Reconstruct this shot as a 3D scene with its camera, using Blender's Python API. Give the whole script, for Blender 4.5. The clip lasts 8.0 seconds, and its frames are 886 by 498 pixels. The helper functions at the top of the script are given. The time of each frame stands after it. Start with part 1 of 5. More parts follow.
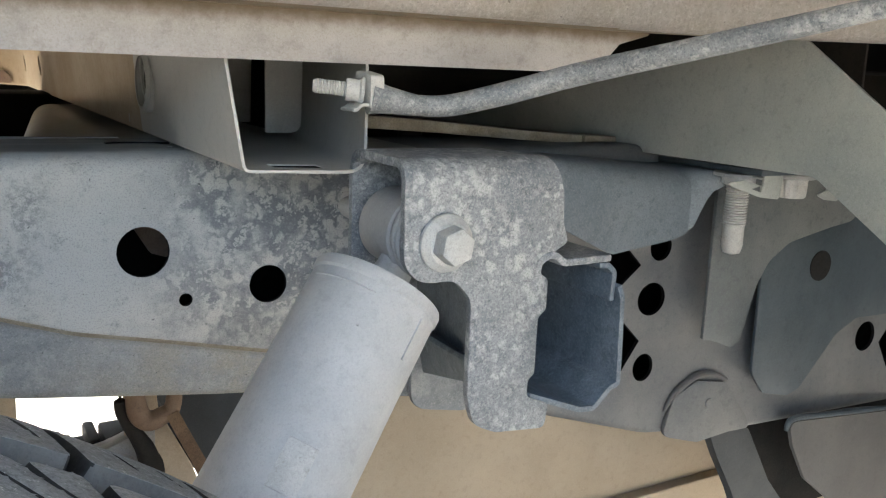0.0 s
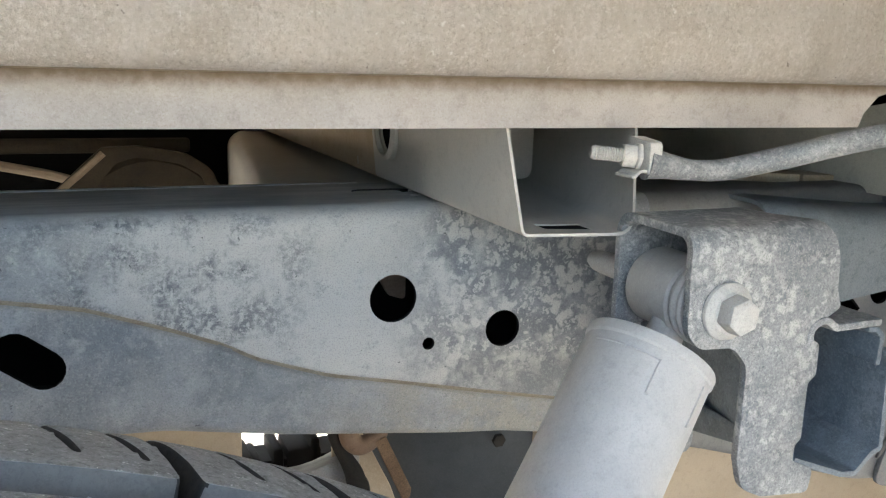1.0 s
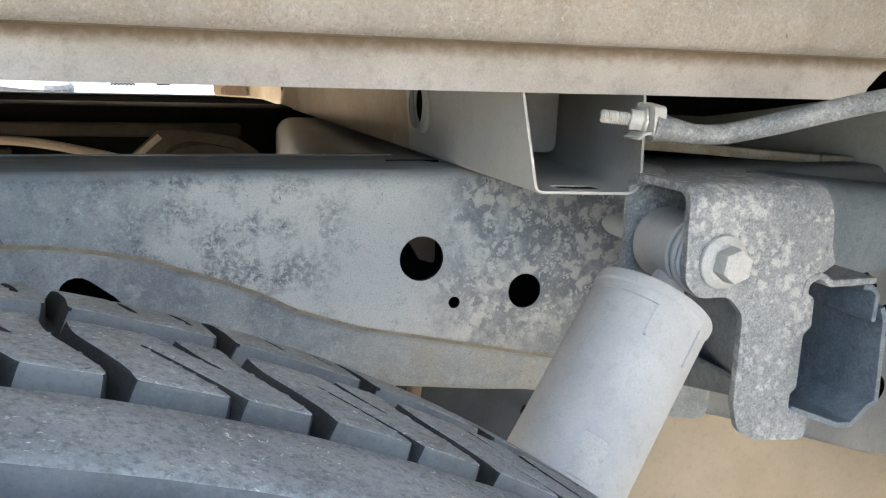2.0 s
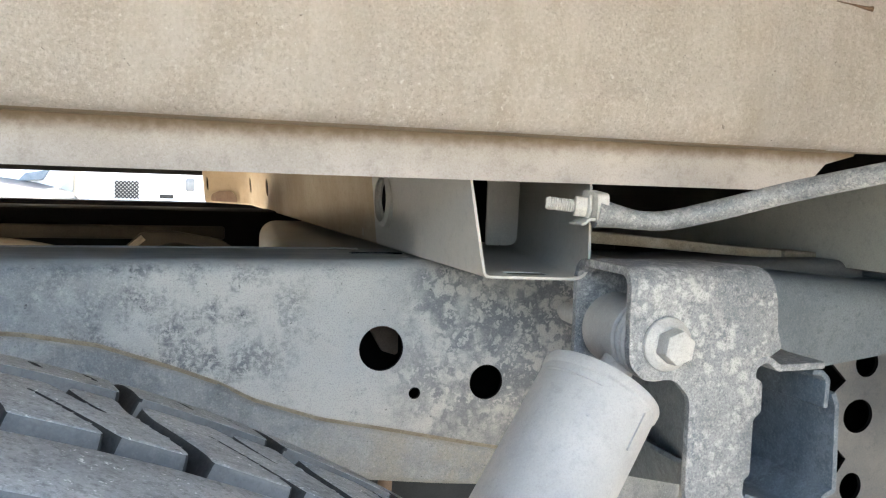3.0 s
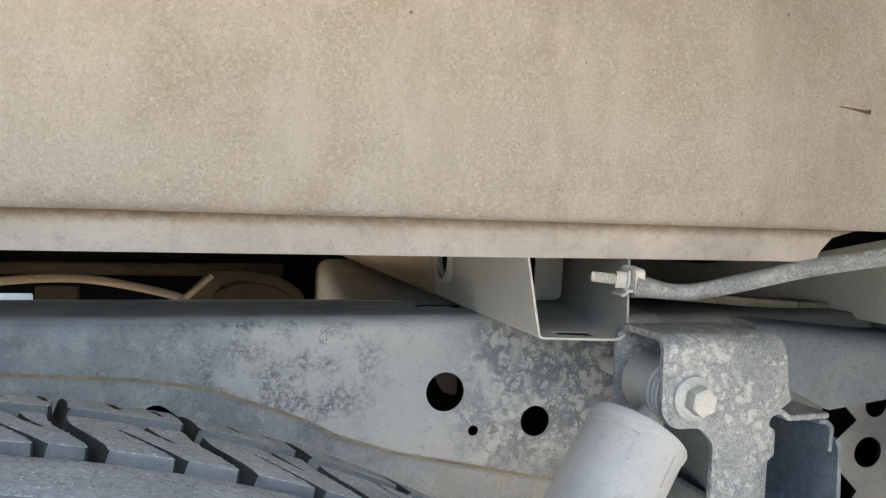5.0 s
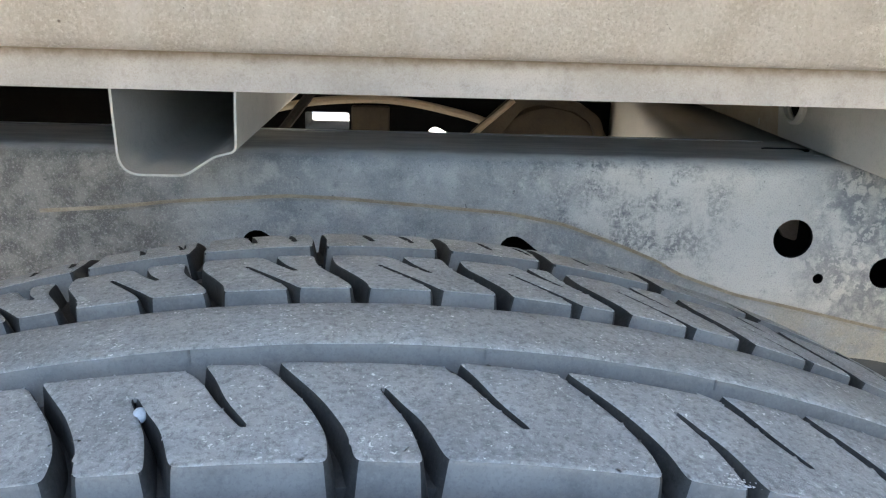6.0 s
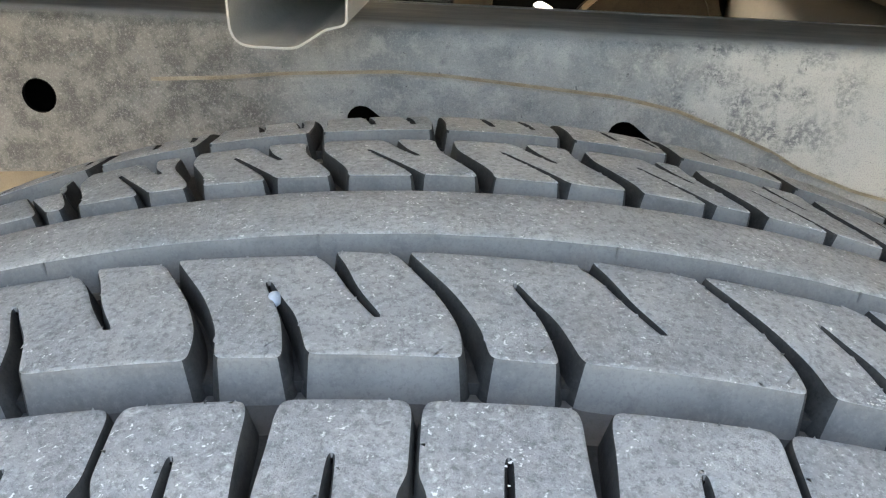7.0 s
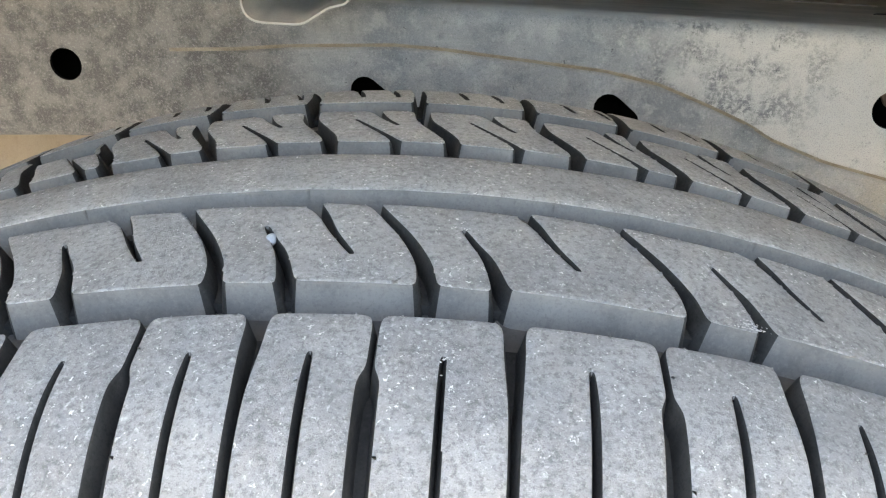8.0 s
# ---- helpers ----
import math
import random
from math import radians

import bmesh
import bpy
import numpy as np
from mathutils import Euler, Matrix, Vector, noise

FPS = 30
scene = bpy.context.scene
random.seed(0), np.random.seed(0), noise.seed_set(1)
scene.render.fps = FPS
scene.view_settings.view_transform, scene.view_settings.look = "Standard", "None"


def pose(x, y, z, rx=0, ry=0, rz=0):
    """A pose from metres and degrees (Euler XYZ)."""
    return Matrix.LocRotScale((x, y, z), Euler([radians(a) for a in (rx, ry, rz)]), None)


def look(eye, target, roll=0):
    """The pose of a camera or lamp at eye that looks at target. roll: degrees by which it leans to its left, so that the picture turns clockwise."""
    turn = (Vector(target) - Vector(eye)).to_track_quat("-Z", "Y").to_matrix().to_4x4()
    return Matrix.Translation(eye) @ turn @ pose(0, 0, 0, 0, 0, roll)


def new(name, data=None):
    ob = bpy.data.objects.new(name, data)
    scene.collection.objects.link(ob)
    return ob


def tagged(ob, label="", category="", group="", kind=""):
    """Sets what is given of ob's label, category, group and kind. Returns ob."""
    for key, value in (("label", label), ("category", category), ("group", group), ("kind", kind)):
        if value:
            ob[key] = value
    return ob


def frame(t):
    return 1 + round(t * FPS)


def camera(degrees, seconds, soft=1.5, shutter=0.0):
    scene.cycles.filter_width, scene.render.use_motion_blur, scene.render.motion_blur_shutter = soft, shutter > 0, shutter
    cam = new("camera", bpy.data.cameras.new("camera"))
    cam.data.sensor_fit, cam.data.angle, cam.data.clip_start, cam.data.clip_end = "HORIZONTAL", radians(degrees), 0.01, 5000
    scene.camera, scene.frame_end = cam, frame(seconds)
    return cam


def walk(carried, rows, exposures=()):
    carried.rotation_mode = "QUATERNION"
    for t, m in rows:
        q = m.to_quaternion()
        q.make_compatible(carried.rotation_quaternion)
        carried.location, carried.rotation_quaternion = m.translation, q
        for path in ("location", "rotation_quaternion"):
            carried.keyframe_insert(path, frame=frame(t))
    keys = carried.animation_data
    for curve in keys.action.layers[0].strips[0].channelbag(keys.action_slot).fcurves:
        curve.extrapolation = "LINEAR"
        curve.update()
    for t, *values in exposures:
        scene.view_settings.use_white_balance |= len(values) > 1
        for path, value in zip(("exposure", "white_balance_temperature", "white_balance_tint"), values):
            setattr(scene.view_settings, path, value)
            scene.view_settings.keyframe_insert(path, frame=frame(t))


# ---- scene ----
cam = camera(54.0, 8.0, 1.2)
PATH = [
    (0, (-0.128, -0.529, 0.847), (0.866, 1.158, 0.44), 2.3),
    (0.5, (-0.145, -0.495, 0.86), (0.749, 1.251, 0.471), 2.0),
    (1, (-0.201, -0.497, 0.877), (0.558, 1.305, 0.46), 1.6),
    (1.2, (-0.208, -0.498, 0.883), (0.481, 1.331, 0.461), 1.1),
    (2.3, (-0.195, -0.56, 0.851), (0.456, 1.288, 0.446), 2.0),
    (2.5, (-0.187, -0.563, 0.849), (0.472, 1.296, 0.515), 2.2),
    (3, (-0.179, -0.563, 0.846), (0.478, 1.32, 0.692), 1.9),
    (3.5, (-0.159, -0.573, 0.837), (0.498, 1.313, 0.738), 1.9),
    (4, (-0.157, -0.574, 0.835), (0.502, 1.311, 0.736), 2.3),
    (4.2, (-0.155, -0.575, 0.838), (0.493, 1.315, 0.74), 2.2),
    (5.3, (-0.264, -0.655, 0.899), (0.267, 1.267, 0.737), 2.0),
    (5.5, (-0.277, -0.646, 0.902), (0.075, 1.304, 0.63), 1.7),
    (6, (-0.323, -0.637, 0.907), (-0.239, 1.279, 0.34), 1.8),
    (6.5, (-0.333, -0.634, 0.907), (-0.387, 1.221, 0.163), 2.1),
    (7, (-0.335, -0.629, 0.908), (-0.439, 1.184, 0.07), 2.3),
    (7.5, (-0.33, -0.63, 0.91), (-0.449, 1.159, 0.023), 2.6),
    (8, (-0.317, -0.676, 0.926), (-0.448, 1.102, 0.02), 2.6),
]
walk(cam, [(t, look(eye, target, roll)) for t, eye, target, roll in PATH], [(0, 3.55, 6350, 4), (0.5, 3.8, 6450, 4), (1.0, 3.85, 6450, 4), (2.5, 3.95, 6350, 4), (3.0, 4.02, 6500, 4), (3.5, 3.88, 6600, 4), (4.2, 3.82, 6650, 4), (5.3, 3.72, 6450, 4), (6.0, 3.86, 6300, 4), (6.5, 4.05, 6800, 4), (7.2, 4.1, 7450, 5), (8, 4.08, 7650, 6)])

# ---- light ----
SUN_UP, SUN_TURN = 58.0, 15.0
world = bpy.data.worlds.new("world")
scene.world = world
world.use_nodes = True
wn = world.node_tree
sky = wn.nodes.new("ShaderNodeTexSky")
sky.sky_type, sky.sun_disc = "NISHITA", False
sky.dust_density, sky.air_density, sky.ozone_density = 7.0, 1.0, 1.0
sky.sun_elevation, sky.sun_rotation = radians(SUN_UP), radians(SUN_TURN)
wn.links.new(sky.outputs[0], wn.nodes["Background"].inputs[0])
wn.nodes["Background"].inputs[1].default_value = 0.15
sun = new("sun", bpy.data.lights.new("sun", "SUN"))
sun.data.energy, sun.data.angle, sun.data.color = 4.0, radians(0.6), (1.0, 0.94, 0.84)
sun_way = Vector((math.sin(radians(SUN_TURN)) * math.cos(radians(SUN_UP)), math.cos(radians(SUN_TURN)) * math.cos(radians(SUN_UP)), math.sin(radians(SUN_UP))))
sun.matrix_world = look(sun_way * 30, (0, 0, 0))


# ---- materials ----
def node_mat(name, rough=0.7, metal=0.0):
    m = bpy.data.materials.new(name)
    m.use_nodes = True
    nt = m.node_tree
    b = nt.nodes["Principled BSDF"]
    b.inputs["Roughness"].default_value, b.inputs["Metallic"].default_value = rough, metal
    return m, nt, b


def place(nt, random_shift=False):
    tc = nt.nodes.new("ShaderNodeTexCoord")
    if not random_shift:
        return tc.outputs["Object"]
    info = nt.nodes.new("ShaderNodeObjectInfo")
    mul = nt.nodes.new("ShaderNodeMath")
    mul.operation = "MULTIPLY"
    mul.inputs[1].default_value = 7.0
    nt.links.new(info.outputs["Random"], mul.inputs[0])
    add = nt.nodes.new("ShaderNodeVectorMath")
    nt.links.new(tc.outputs["Object"], add.inputs[0])
    nt.links.new(mul.outputs[0], add.inputs[1])
    return add.outputs[0]


def grain(nt, at, scale, detail=6.0, rough=0.6, lo=0.4, hi=0.6, warp=0.0):
    n = nt.nodes.new("ShaderNodeTexNoise")
    n.inputs["Scale"].default_value, n.inputs["Detail"].default_value, n.inputs["Roughness"].default_value = scale, detail, rough
    n.inputs["Distortion"].default_value = warp
    nt.links.new(at, n.inputs["Vector"])
    r = nt.nodes.new("ShaderNodeMapRange")
    r.inputs[1].default_value, r.inputs[2].default_value = lo, hi
    r.clamp = True
    nt.links.new(n.outputs[0], r.inputs[0])
    return r.outputs[0]


def spots(nt, at, scale, size, soft=0.06, warp=0.0):
    """Round splash marks: 1 inside a spot, 0 outside."""
    v = nt.nodes.new("ShaderNodeTexVoronoi")
    v.inputs["Scale"].default_value = scale
    if warp:
        n = nt.nodes.new("ShaderNodeTexNoise")
        n.inputs["Scale"].default_value = scale * 1.6
        nt.links.new(at, n.inputs["Vector"])
        mx = nt.nodes.new("ShaderNodeVectorMath")
        mx.operation = "MULTIPLY_ADD"
        mx.inputs[1].default_value = (warp, warp, warp)
        nt.links.new(n.outputs["Color"], mx.inputs[0])
        nt.links.new(at, mx.inputs[2])
        at = mx.outputs[0]
    nt.links.new(at, v.inputs["Vector"])
    r = nt.nodes.new("ShaderNodeMapRange")
    r.inputs[1].default_value, r.inputs[2].default_value = size + soft, size - soft
    nt.links.new(v.outputs["Distance"], r.inputs[0])
    return r.outputs[0]


def times(nt, a, b):
    m = nt.nodes.new("ShaderNodeMath")
    m.operation = "MULTIPLY"
    nt.links.new(a, m.inputs[0])
    if isinstance(b, float):
        m.inputs[1].default_value = b
    else:
        nt.links.new(b, m.inputs[1])
    return m.outputs[0]


def blend(nt, a, b, f):
    m = nt.nodes.new("ShaderNodeMix")
    m.data_type = "RGBA"
    for s, v in ((6, a), (7, b)):
        if isinstance(v, tuple):
            m.inputs[s].default_value = (*v, 1)
        else:
            nt.links.new(v, m.inputs[s])
    if isinstance(f, float):
        m.inputs[0].default_value = f
    else:
        nt.links.new(f, m.inputs[0])
    return m.outputs[2]


def relief(nt, b, h, strength=0.3, dist=0.001):
    n = nt.nodes.new("ShaderNodeBump")
    n.inputs["Strength"].default_value, n.inputs["Distance"].default_value = strength, dist
    nt.links.new(h, n.inputs["Height"])
    nt.links.new(n.outputs[0], b.inputs["Normal"])


def zone(nt, at, axis, a0, a1, b0, b1, wander=0.05, scale=14.0):
    """1 between a1 and b0 along an axis, fading out to a0 and b1, with a ragged border."""
    sx = nt.nodes.new("ShaderNodeSeparateXYZ")
    nt.links.new(at, sx.inputs[0])
    n = nt.nodes.new("ShaderNodeTexNoise")
    n.inputs["Scale"].default_value, n.inputs["Detail"].default_value, n.inputs["Roughness"].default_value = scale, 6.0, 0.62
    nt.links.new(at, n.inputs["Vector"])
    move = nt.nodes.new("ShaderNodeMath")
    move.operation = "MULTIPLY_ADD"
    move.inputs[1].default_value, move.inputs[2].default_value = 2 * wander, -wander
    nt.links.new(n.outputs[0], move.inputs[0])
    add = nt.nodes.new("ShaderNodeMath")
    nt.links.new(sx.outputs[axis], add.inputs[0])
    nt.links.new(move.outputs[0], add.inputs[1])
    band = None
    for lo, hi in ((a0, a1), (b1, b0)):
        edge = nt.nodes.new("ShaderNodeMapRange")
        edge.interpolation_type = "SMOOTHSTEP"
        edge.inputs[1].default_value, edge.inputs[2].default_value = lo, hi
        nt.links.new(add.outputs[0], edge.inputs[0])
        band = edge.outputs[0] if band is None else times(nt, band, edge.outputs[0])
    return band


def paint_metal(name, base, dust, dark, rough=0.62, splash=0.0, cloud=9.0, pit=0.5, shift=False, metal=0.0, blob=0.0, cover=1.0, dirt_shade=None):
    """Painted or galvanised steel under road dust, with splash marks and pitting."""
    m, nt, b = node_mat(name, rough, metal)
    at = place(nt, shift)
    col = blend(nt, base, dust, times(nt, grain(nt, at, cloud, 5, 0.6, 0.38, 0.66), cover))
    if splash:
        where = times(nt, grain(nt, at, cloud * 1.6, 4, 0.55, 0.42, 0.60), splash)
        flecks = grain(nt, at, 120, 8, 0.68, 0.41, 0.60, 0.3)
        drops = spots(nt, at, 150, 0.36, 0.14, 0.012)
        either = blend(nt, flecks, drops, grain(nt, at, 24, 2, 0.5, 0.44, 0.56))
        col = blend(nt, col, dark, times(nt, where, 0.70))
        col = blend(nt, col, dust, times(nt, where, either))
    if blob:
        pale = dust
        some = grain(nt, at, cloud * 1.3, 3, 0.5, 0.46, 0.58)
        col = blend(nt, col, pale, times(nt, times(nt, spots(nt, at, 125, 0.40, 0.10, 0.011), some), blob * 0.8))
        col = blend(nt, col, pale, times(nt, times(nt, spots(nt, at, 185, 0.36, 0.10, 0.008), grain(nt, at, 45, 3, 0.5, 0.46, 0.54)), blob * 0.75))
    col = blend(nt, col, dark, times(nt, grain(nt, at, 130, 8, 0.72, 0.52, 0.68), pit))
    col = blend(nt, col, dust, times(nt, grain(nt, at, 480, 5, 0.72, 0.50, 0.68), 0.5))
    col = blend(nt, col, dark, times(nt, grain(nt, at, 950, 4, 0.75, 0.50, 0.62), pit * 0.7))
    col = blend(nt, col, tuple(min(c * 1.25, 0.7) for c in dust), times(nt, grain(nt, at, 780, 4, 0.75, 0.56, 0.66), pit * 0.55))
    col = blend(nt, col, dark, times(nt, spots(nt, at, 260, 0.10, 0.05, 0.006), pit * 0.8))
    # brown band along an upper edge: dirt with painted crease shade
    if dirt_shade:
        colour, low, high = dirt_shade
        col = blend(nt, col, colour, times(nt, zone(nt, at, 2, low, high, 2.0, 2.1, 0.0034, 170.0), 0.95))
    nt.links.new(col, b.inputs["Base Color"])
    relief(nt, b, grain(nt, at, 260, 6, 0.7, 0.2, 0.8), 0.25, 0.0006)
    return m


def rail_paint(name, low=False):
    """Blue-grey frame paint: a smooth drift of pale dust, round splash marks beside it, brown grime towards the front."""
    m, nt, b = node_mat(name, 0.6)
    at = place(nt)
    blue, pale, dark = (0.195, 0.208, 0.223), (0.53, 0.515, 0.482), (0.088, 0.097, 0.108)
    col = blend(nt, blue, (0.325, 0.33, 0.334), grain(nt, at, 16, 6, 0.62, 0.40, 0.62))
    col = blend(nt, col, dark, times(nt, grain(nt, at, 34, 7, 0.66, 0.52, 0.66), 0.45))
    col = blend(nt, col, (0.40, 0.40, 0.394), times(nt, grain(nt, at, 46, 6, 0.65, 0.53, 0.64), 0.6))
    # grime on the front stretch
    grime = zone(nt, at, 0, -2.0, -1.9, -0.55, -0.42, 0.06)
    col = blend(nt, col, blend(nt, (0.075, 0.071, 0.065), (0.185, 0.173, 0.156), grain(nt, at, 48, 7, 0.70, 0.43, 0.57)), times(nt, grime, 0.95))
    if low:
        col = blend(nt, col, (0.31, 0.295, 0.265), times(nt, zone(nt, at, 0, -0.12, 0.02, 2.0, 2.1, 0.07, 20.0), grain(nt, at, 34, 7, 0.7, 0.42, 0.56)))
    else:
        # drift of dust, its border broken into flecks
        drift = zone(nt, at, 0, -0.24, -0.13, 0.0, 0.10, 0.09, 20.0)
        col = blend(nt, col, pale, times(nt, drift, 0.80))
        rim = zone(nt, at, 0, -0.30, -0.19, -0.13, -0.05, 0.07, 18.0)
        clusters = times(nt, rim, grain(nt, at, 42, 5, 0.65, 0.44, 0.58))
        col = blend(nt, col, (0.115, 0.123, 0.133), times(nt, times(nt, clusters, grain(nt, at, 250, 8, 0.75, 0.43, 0.53)), 0.9))
        loose = grain(nt, at, 60, 6, 0.7, 0.55, 0.66)
        col = blend(nt, col, (0.14, 0.148, 0.158), times(nt, times(nt, loose, grain(nt, at, 300, 7, 0.75, 0.45, 0.55)), 0.6))
        col = blend(nt, col, pale, times(nt, times(nt, rim, grain(nt, at, 150, 8, 0.74, 0.55, 0.63)), 0.6))
        # splash marks: dark wash with pale round drops
        wash = zone(nt, at, 0, -0.035, 0.02, 0.10, 0.19, 0.06, 22.0)
        col = blend(nt, col, (0.165, 0.175, 0.187), times(nt, times(nt, wash, grain(nt, at, 38, 6, 0.65, 0.38, 0.52)), 0.88))
        high = zone(nt, at, 2, 0.655, 0.70, 2.0, 2.1, 0.03)
        for scale, size, amount in ((95, 0.44, 0.95), (165, 0.38, 0.85)):
            drops = times(nt, spots(nt, at, scale, size, 0.09, 0.015), grain(nt, at, 30 + scale * 0.1, 3, 0.5, 0.42, 0.50))
            col = blend(nt, col, pale, times(nt, times(nt, times(nt, drops, wash), high), amount))
    # specks
    col = blend(nt, col, dark, times(nt, grain(nt, at, 950, 4, 0.75, 0.51, 0.63), 0.42))
    col = blend(nt, col, (0.50, 0.49, 0.47), times(nt, grain(nt, at, 800, 4, 0.75, 0.55, 0.66), 0.35))
    col = blend(nt, col, dark, times(nt, grain(nt, at, 190, 8, 0.75, 0.58, 0.70), 0.55))
    col = blend(nt, col, (0.46, 0.45, 0.43), times(nt, grain(nt, at, 420, 5, 0.72, 0.53, 0.68), 0.40))
    col = blend(nt, col, (0.05, 0.052, 0.055), times(nt, spots(nt, at, 110, 0.060, 0.025, 0.01), 0.8))
    # upward faces: settled dust, painted paler for light the top lacks
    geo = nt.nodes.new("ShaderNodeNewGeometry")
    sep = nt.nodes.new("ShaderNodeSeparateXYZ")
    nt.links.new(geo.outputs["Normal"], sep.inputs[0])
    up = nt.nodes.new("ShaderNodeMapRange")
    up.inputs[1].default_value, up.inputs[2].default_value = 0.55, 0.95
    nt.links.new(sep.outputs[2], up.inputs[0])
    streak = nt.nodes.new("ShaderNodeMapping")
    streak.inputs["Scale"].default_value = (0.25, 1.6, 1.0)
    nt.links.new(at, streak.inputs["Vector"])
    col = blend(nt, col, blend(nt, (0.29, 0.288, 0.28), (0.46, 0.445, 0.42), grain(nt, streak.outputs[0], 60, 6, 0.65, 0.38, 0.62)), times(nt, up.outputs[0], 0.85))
    nt.links.new(col, b.inputs["Base Color"])
    relief(nt, b, grain(nt, at, 260, 6, 0.7, 0.2, 0.8), 0.3, 0.0006)
    return m


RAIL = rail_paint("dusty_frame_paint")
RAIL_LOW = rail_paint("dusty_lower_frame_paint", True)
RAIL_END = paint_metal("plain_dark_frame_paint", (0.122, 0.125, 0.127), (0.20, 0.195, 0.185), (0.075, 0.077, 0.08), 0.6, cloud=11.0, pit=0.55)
# shaded copy of the plain paint above, its shade put into the colour
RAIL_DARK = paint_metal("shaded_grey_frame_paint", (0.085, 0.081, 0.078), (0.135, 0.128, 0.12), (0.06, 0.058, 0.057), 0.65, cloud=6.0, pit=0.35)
GALV = paint_metal("mottled_galvanised_steel", (0.145, 0.157, 0.170), (0.41, 0.405, 0.395), (0.036, 0.043, 0.053), 0.5, splash=0.34, cloud=22.0, pit=0.72, blob=1.0, cover=0.40)
SHEET = paint_metal("dusty_grey_sheet_steel", (0.385, 0.375, 0.345), (0.49, 0.465, 0.42), (0.27, 0.255, 0.23), 0.55, cloud=6.0, pit=0.35)
WALL_SHEET = paint_metal("green_grey_sheet_steel", (0.315, 0.329, 0.30), (0.435, 0.436, 0.395), (0.205, 0.218, 0.20), 0.55, cloud=8.0, pit=0.45)
BLUE = paint_metal("blue_grey_sheet_steel", (0.036, 0.050, 0.060), (0.085, 0.102, 0.113), (0.022, 0.030, 0.037), 0.5, cloud=8.0, pit=0.4)
WING = paint_metal("olive_grey_pressed_steel", (0.095, 0.104, 0.106), (0.178, 0.182, 0.172), (0.058, 0.065, 0.068), 0.5, cloud=11.0, pit=0.6)
CHEEK = paint_metal("blue_grey_pressed_steel", (0.125, 0.150, 0.172), (0.215, 0.238, 0.256), (0.08, 0.097, 0.113), 0.5, cloud=11.0, pit=0.8, splash=0.35)
SHIELD = paint_metal("dark_blue_heat_shield", (0.030, 0.036, 0.042), (0.062, 0.070, 0.077), (0.020, 0.024, 0.028), 0.55, cloud=9.0, pit=0.4)
TUBE = paint_metal("dusty_light_grey_paint", (0.345, 0.342, 0.336), (0.44, 0.433, 0.422), (0.22, 0.218, 0.214), 0.65, cloud=18.0, pit=0.34, blob=0.22)
BLUE_GALV = paint_metal("blue_mottled_steel", (0.085, 0.110, 0.133), (0.25, 0.275, 0.30), (0.040, 0.052, 0.065), 0.5, splash=0.5, cloud=26.0, pit=0.55, cover=0.55)
PALE = paint_metal("chalky_dusted_steel", (0.38, 0.37, 0.35), (0.50, 0.485, 0.455), (0.22, 0.21, 0.19), 0.6, cloud=40.0, pit=0.5, shift=True)
TAN = paint_metal("tan_dusted_steel", (0.39, 0.312, 0.222), (0.49, 0.405, 0.30), (0.20, 0.155, 0.10), 0.7, cloud=5.0, pit=0.3)
RUST = paint_metal("rusty_steel", (0.070, 0.038, 0.020), (0.17, 0.108, 0.062), (0.035, 0.022, 0.014), 0.85, cloud=20.0, pit=0.7)
COPPER = paint_metal("coppery_dusted_steel", (0.14, 0.082, 0.05), (0.22, 0.15, 0.10), (0.075, 0.045, 0.03), 0.7, cloud=24.0, pit=0.5)
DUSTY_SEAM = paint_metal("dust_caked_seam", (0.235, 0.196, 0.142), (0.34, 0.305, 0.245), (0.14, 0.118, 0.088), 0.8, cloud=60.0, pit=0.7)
# black stand-in for deep shade in recesses and under the bed
VOID = paint_metal("black_painted_shade", (0.004, 0.004, 0.004), (0.007, 0.0068, 0.0065), (0.002, 0.002, 0.002), 0.8, cloud=8.0)
# dark steel, with the shade under the bed put into its colour
DARK = paint_metal("dark_dusty_shaded_steel", (0.014, 0.014, 0.015), (0.036, 0.032, 0.027), (0.007, 0.007, 0.007), 0.7, cloud=8.0, pit=0.4)


# little sheen, so the painted shade stays dark
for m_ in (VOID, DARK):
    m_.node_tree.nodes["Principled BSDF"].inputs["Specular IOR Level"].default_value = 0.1


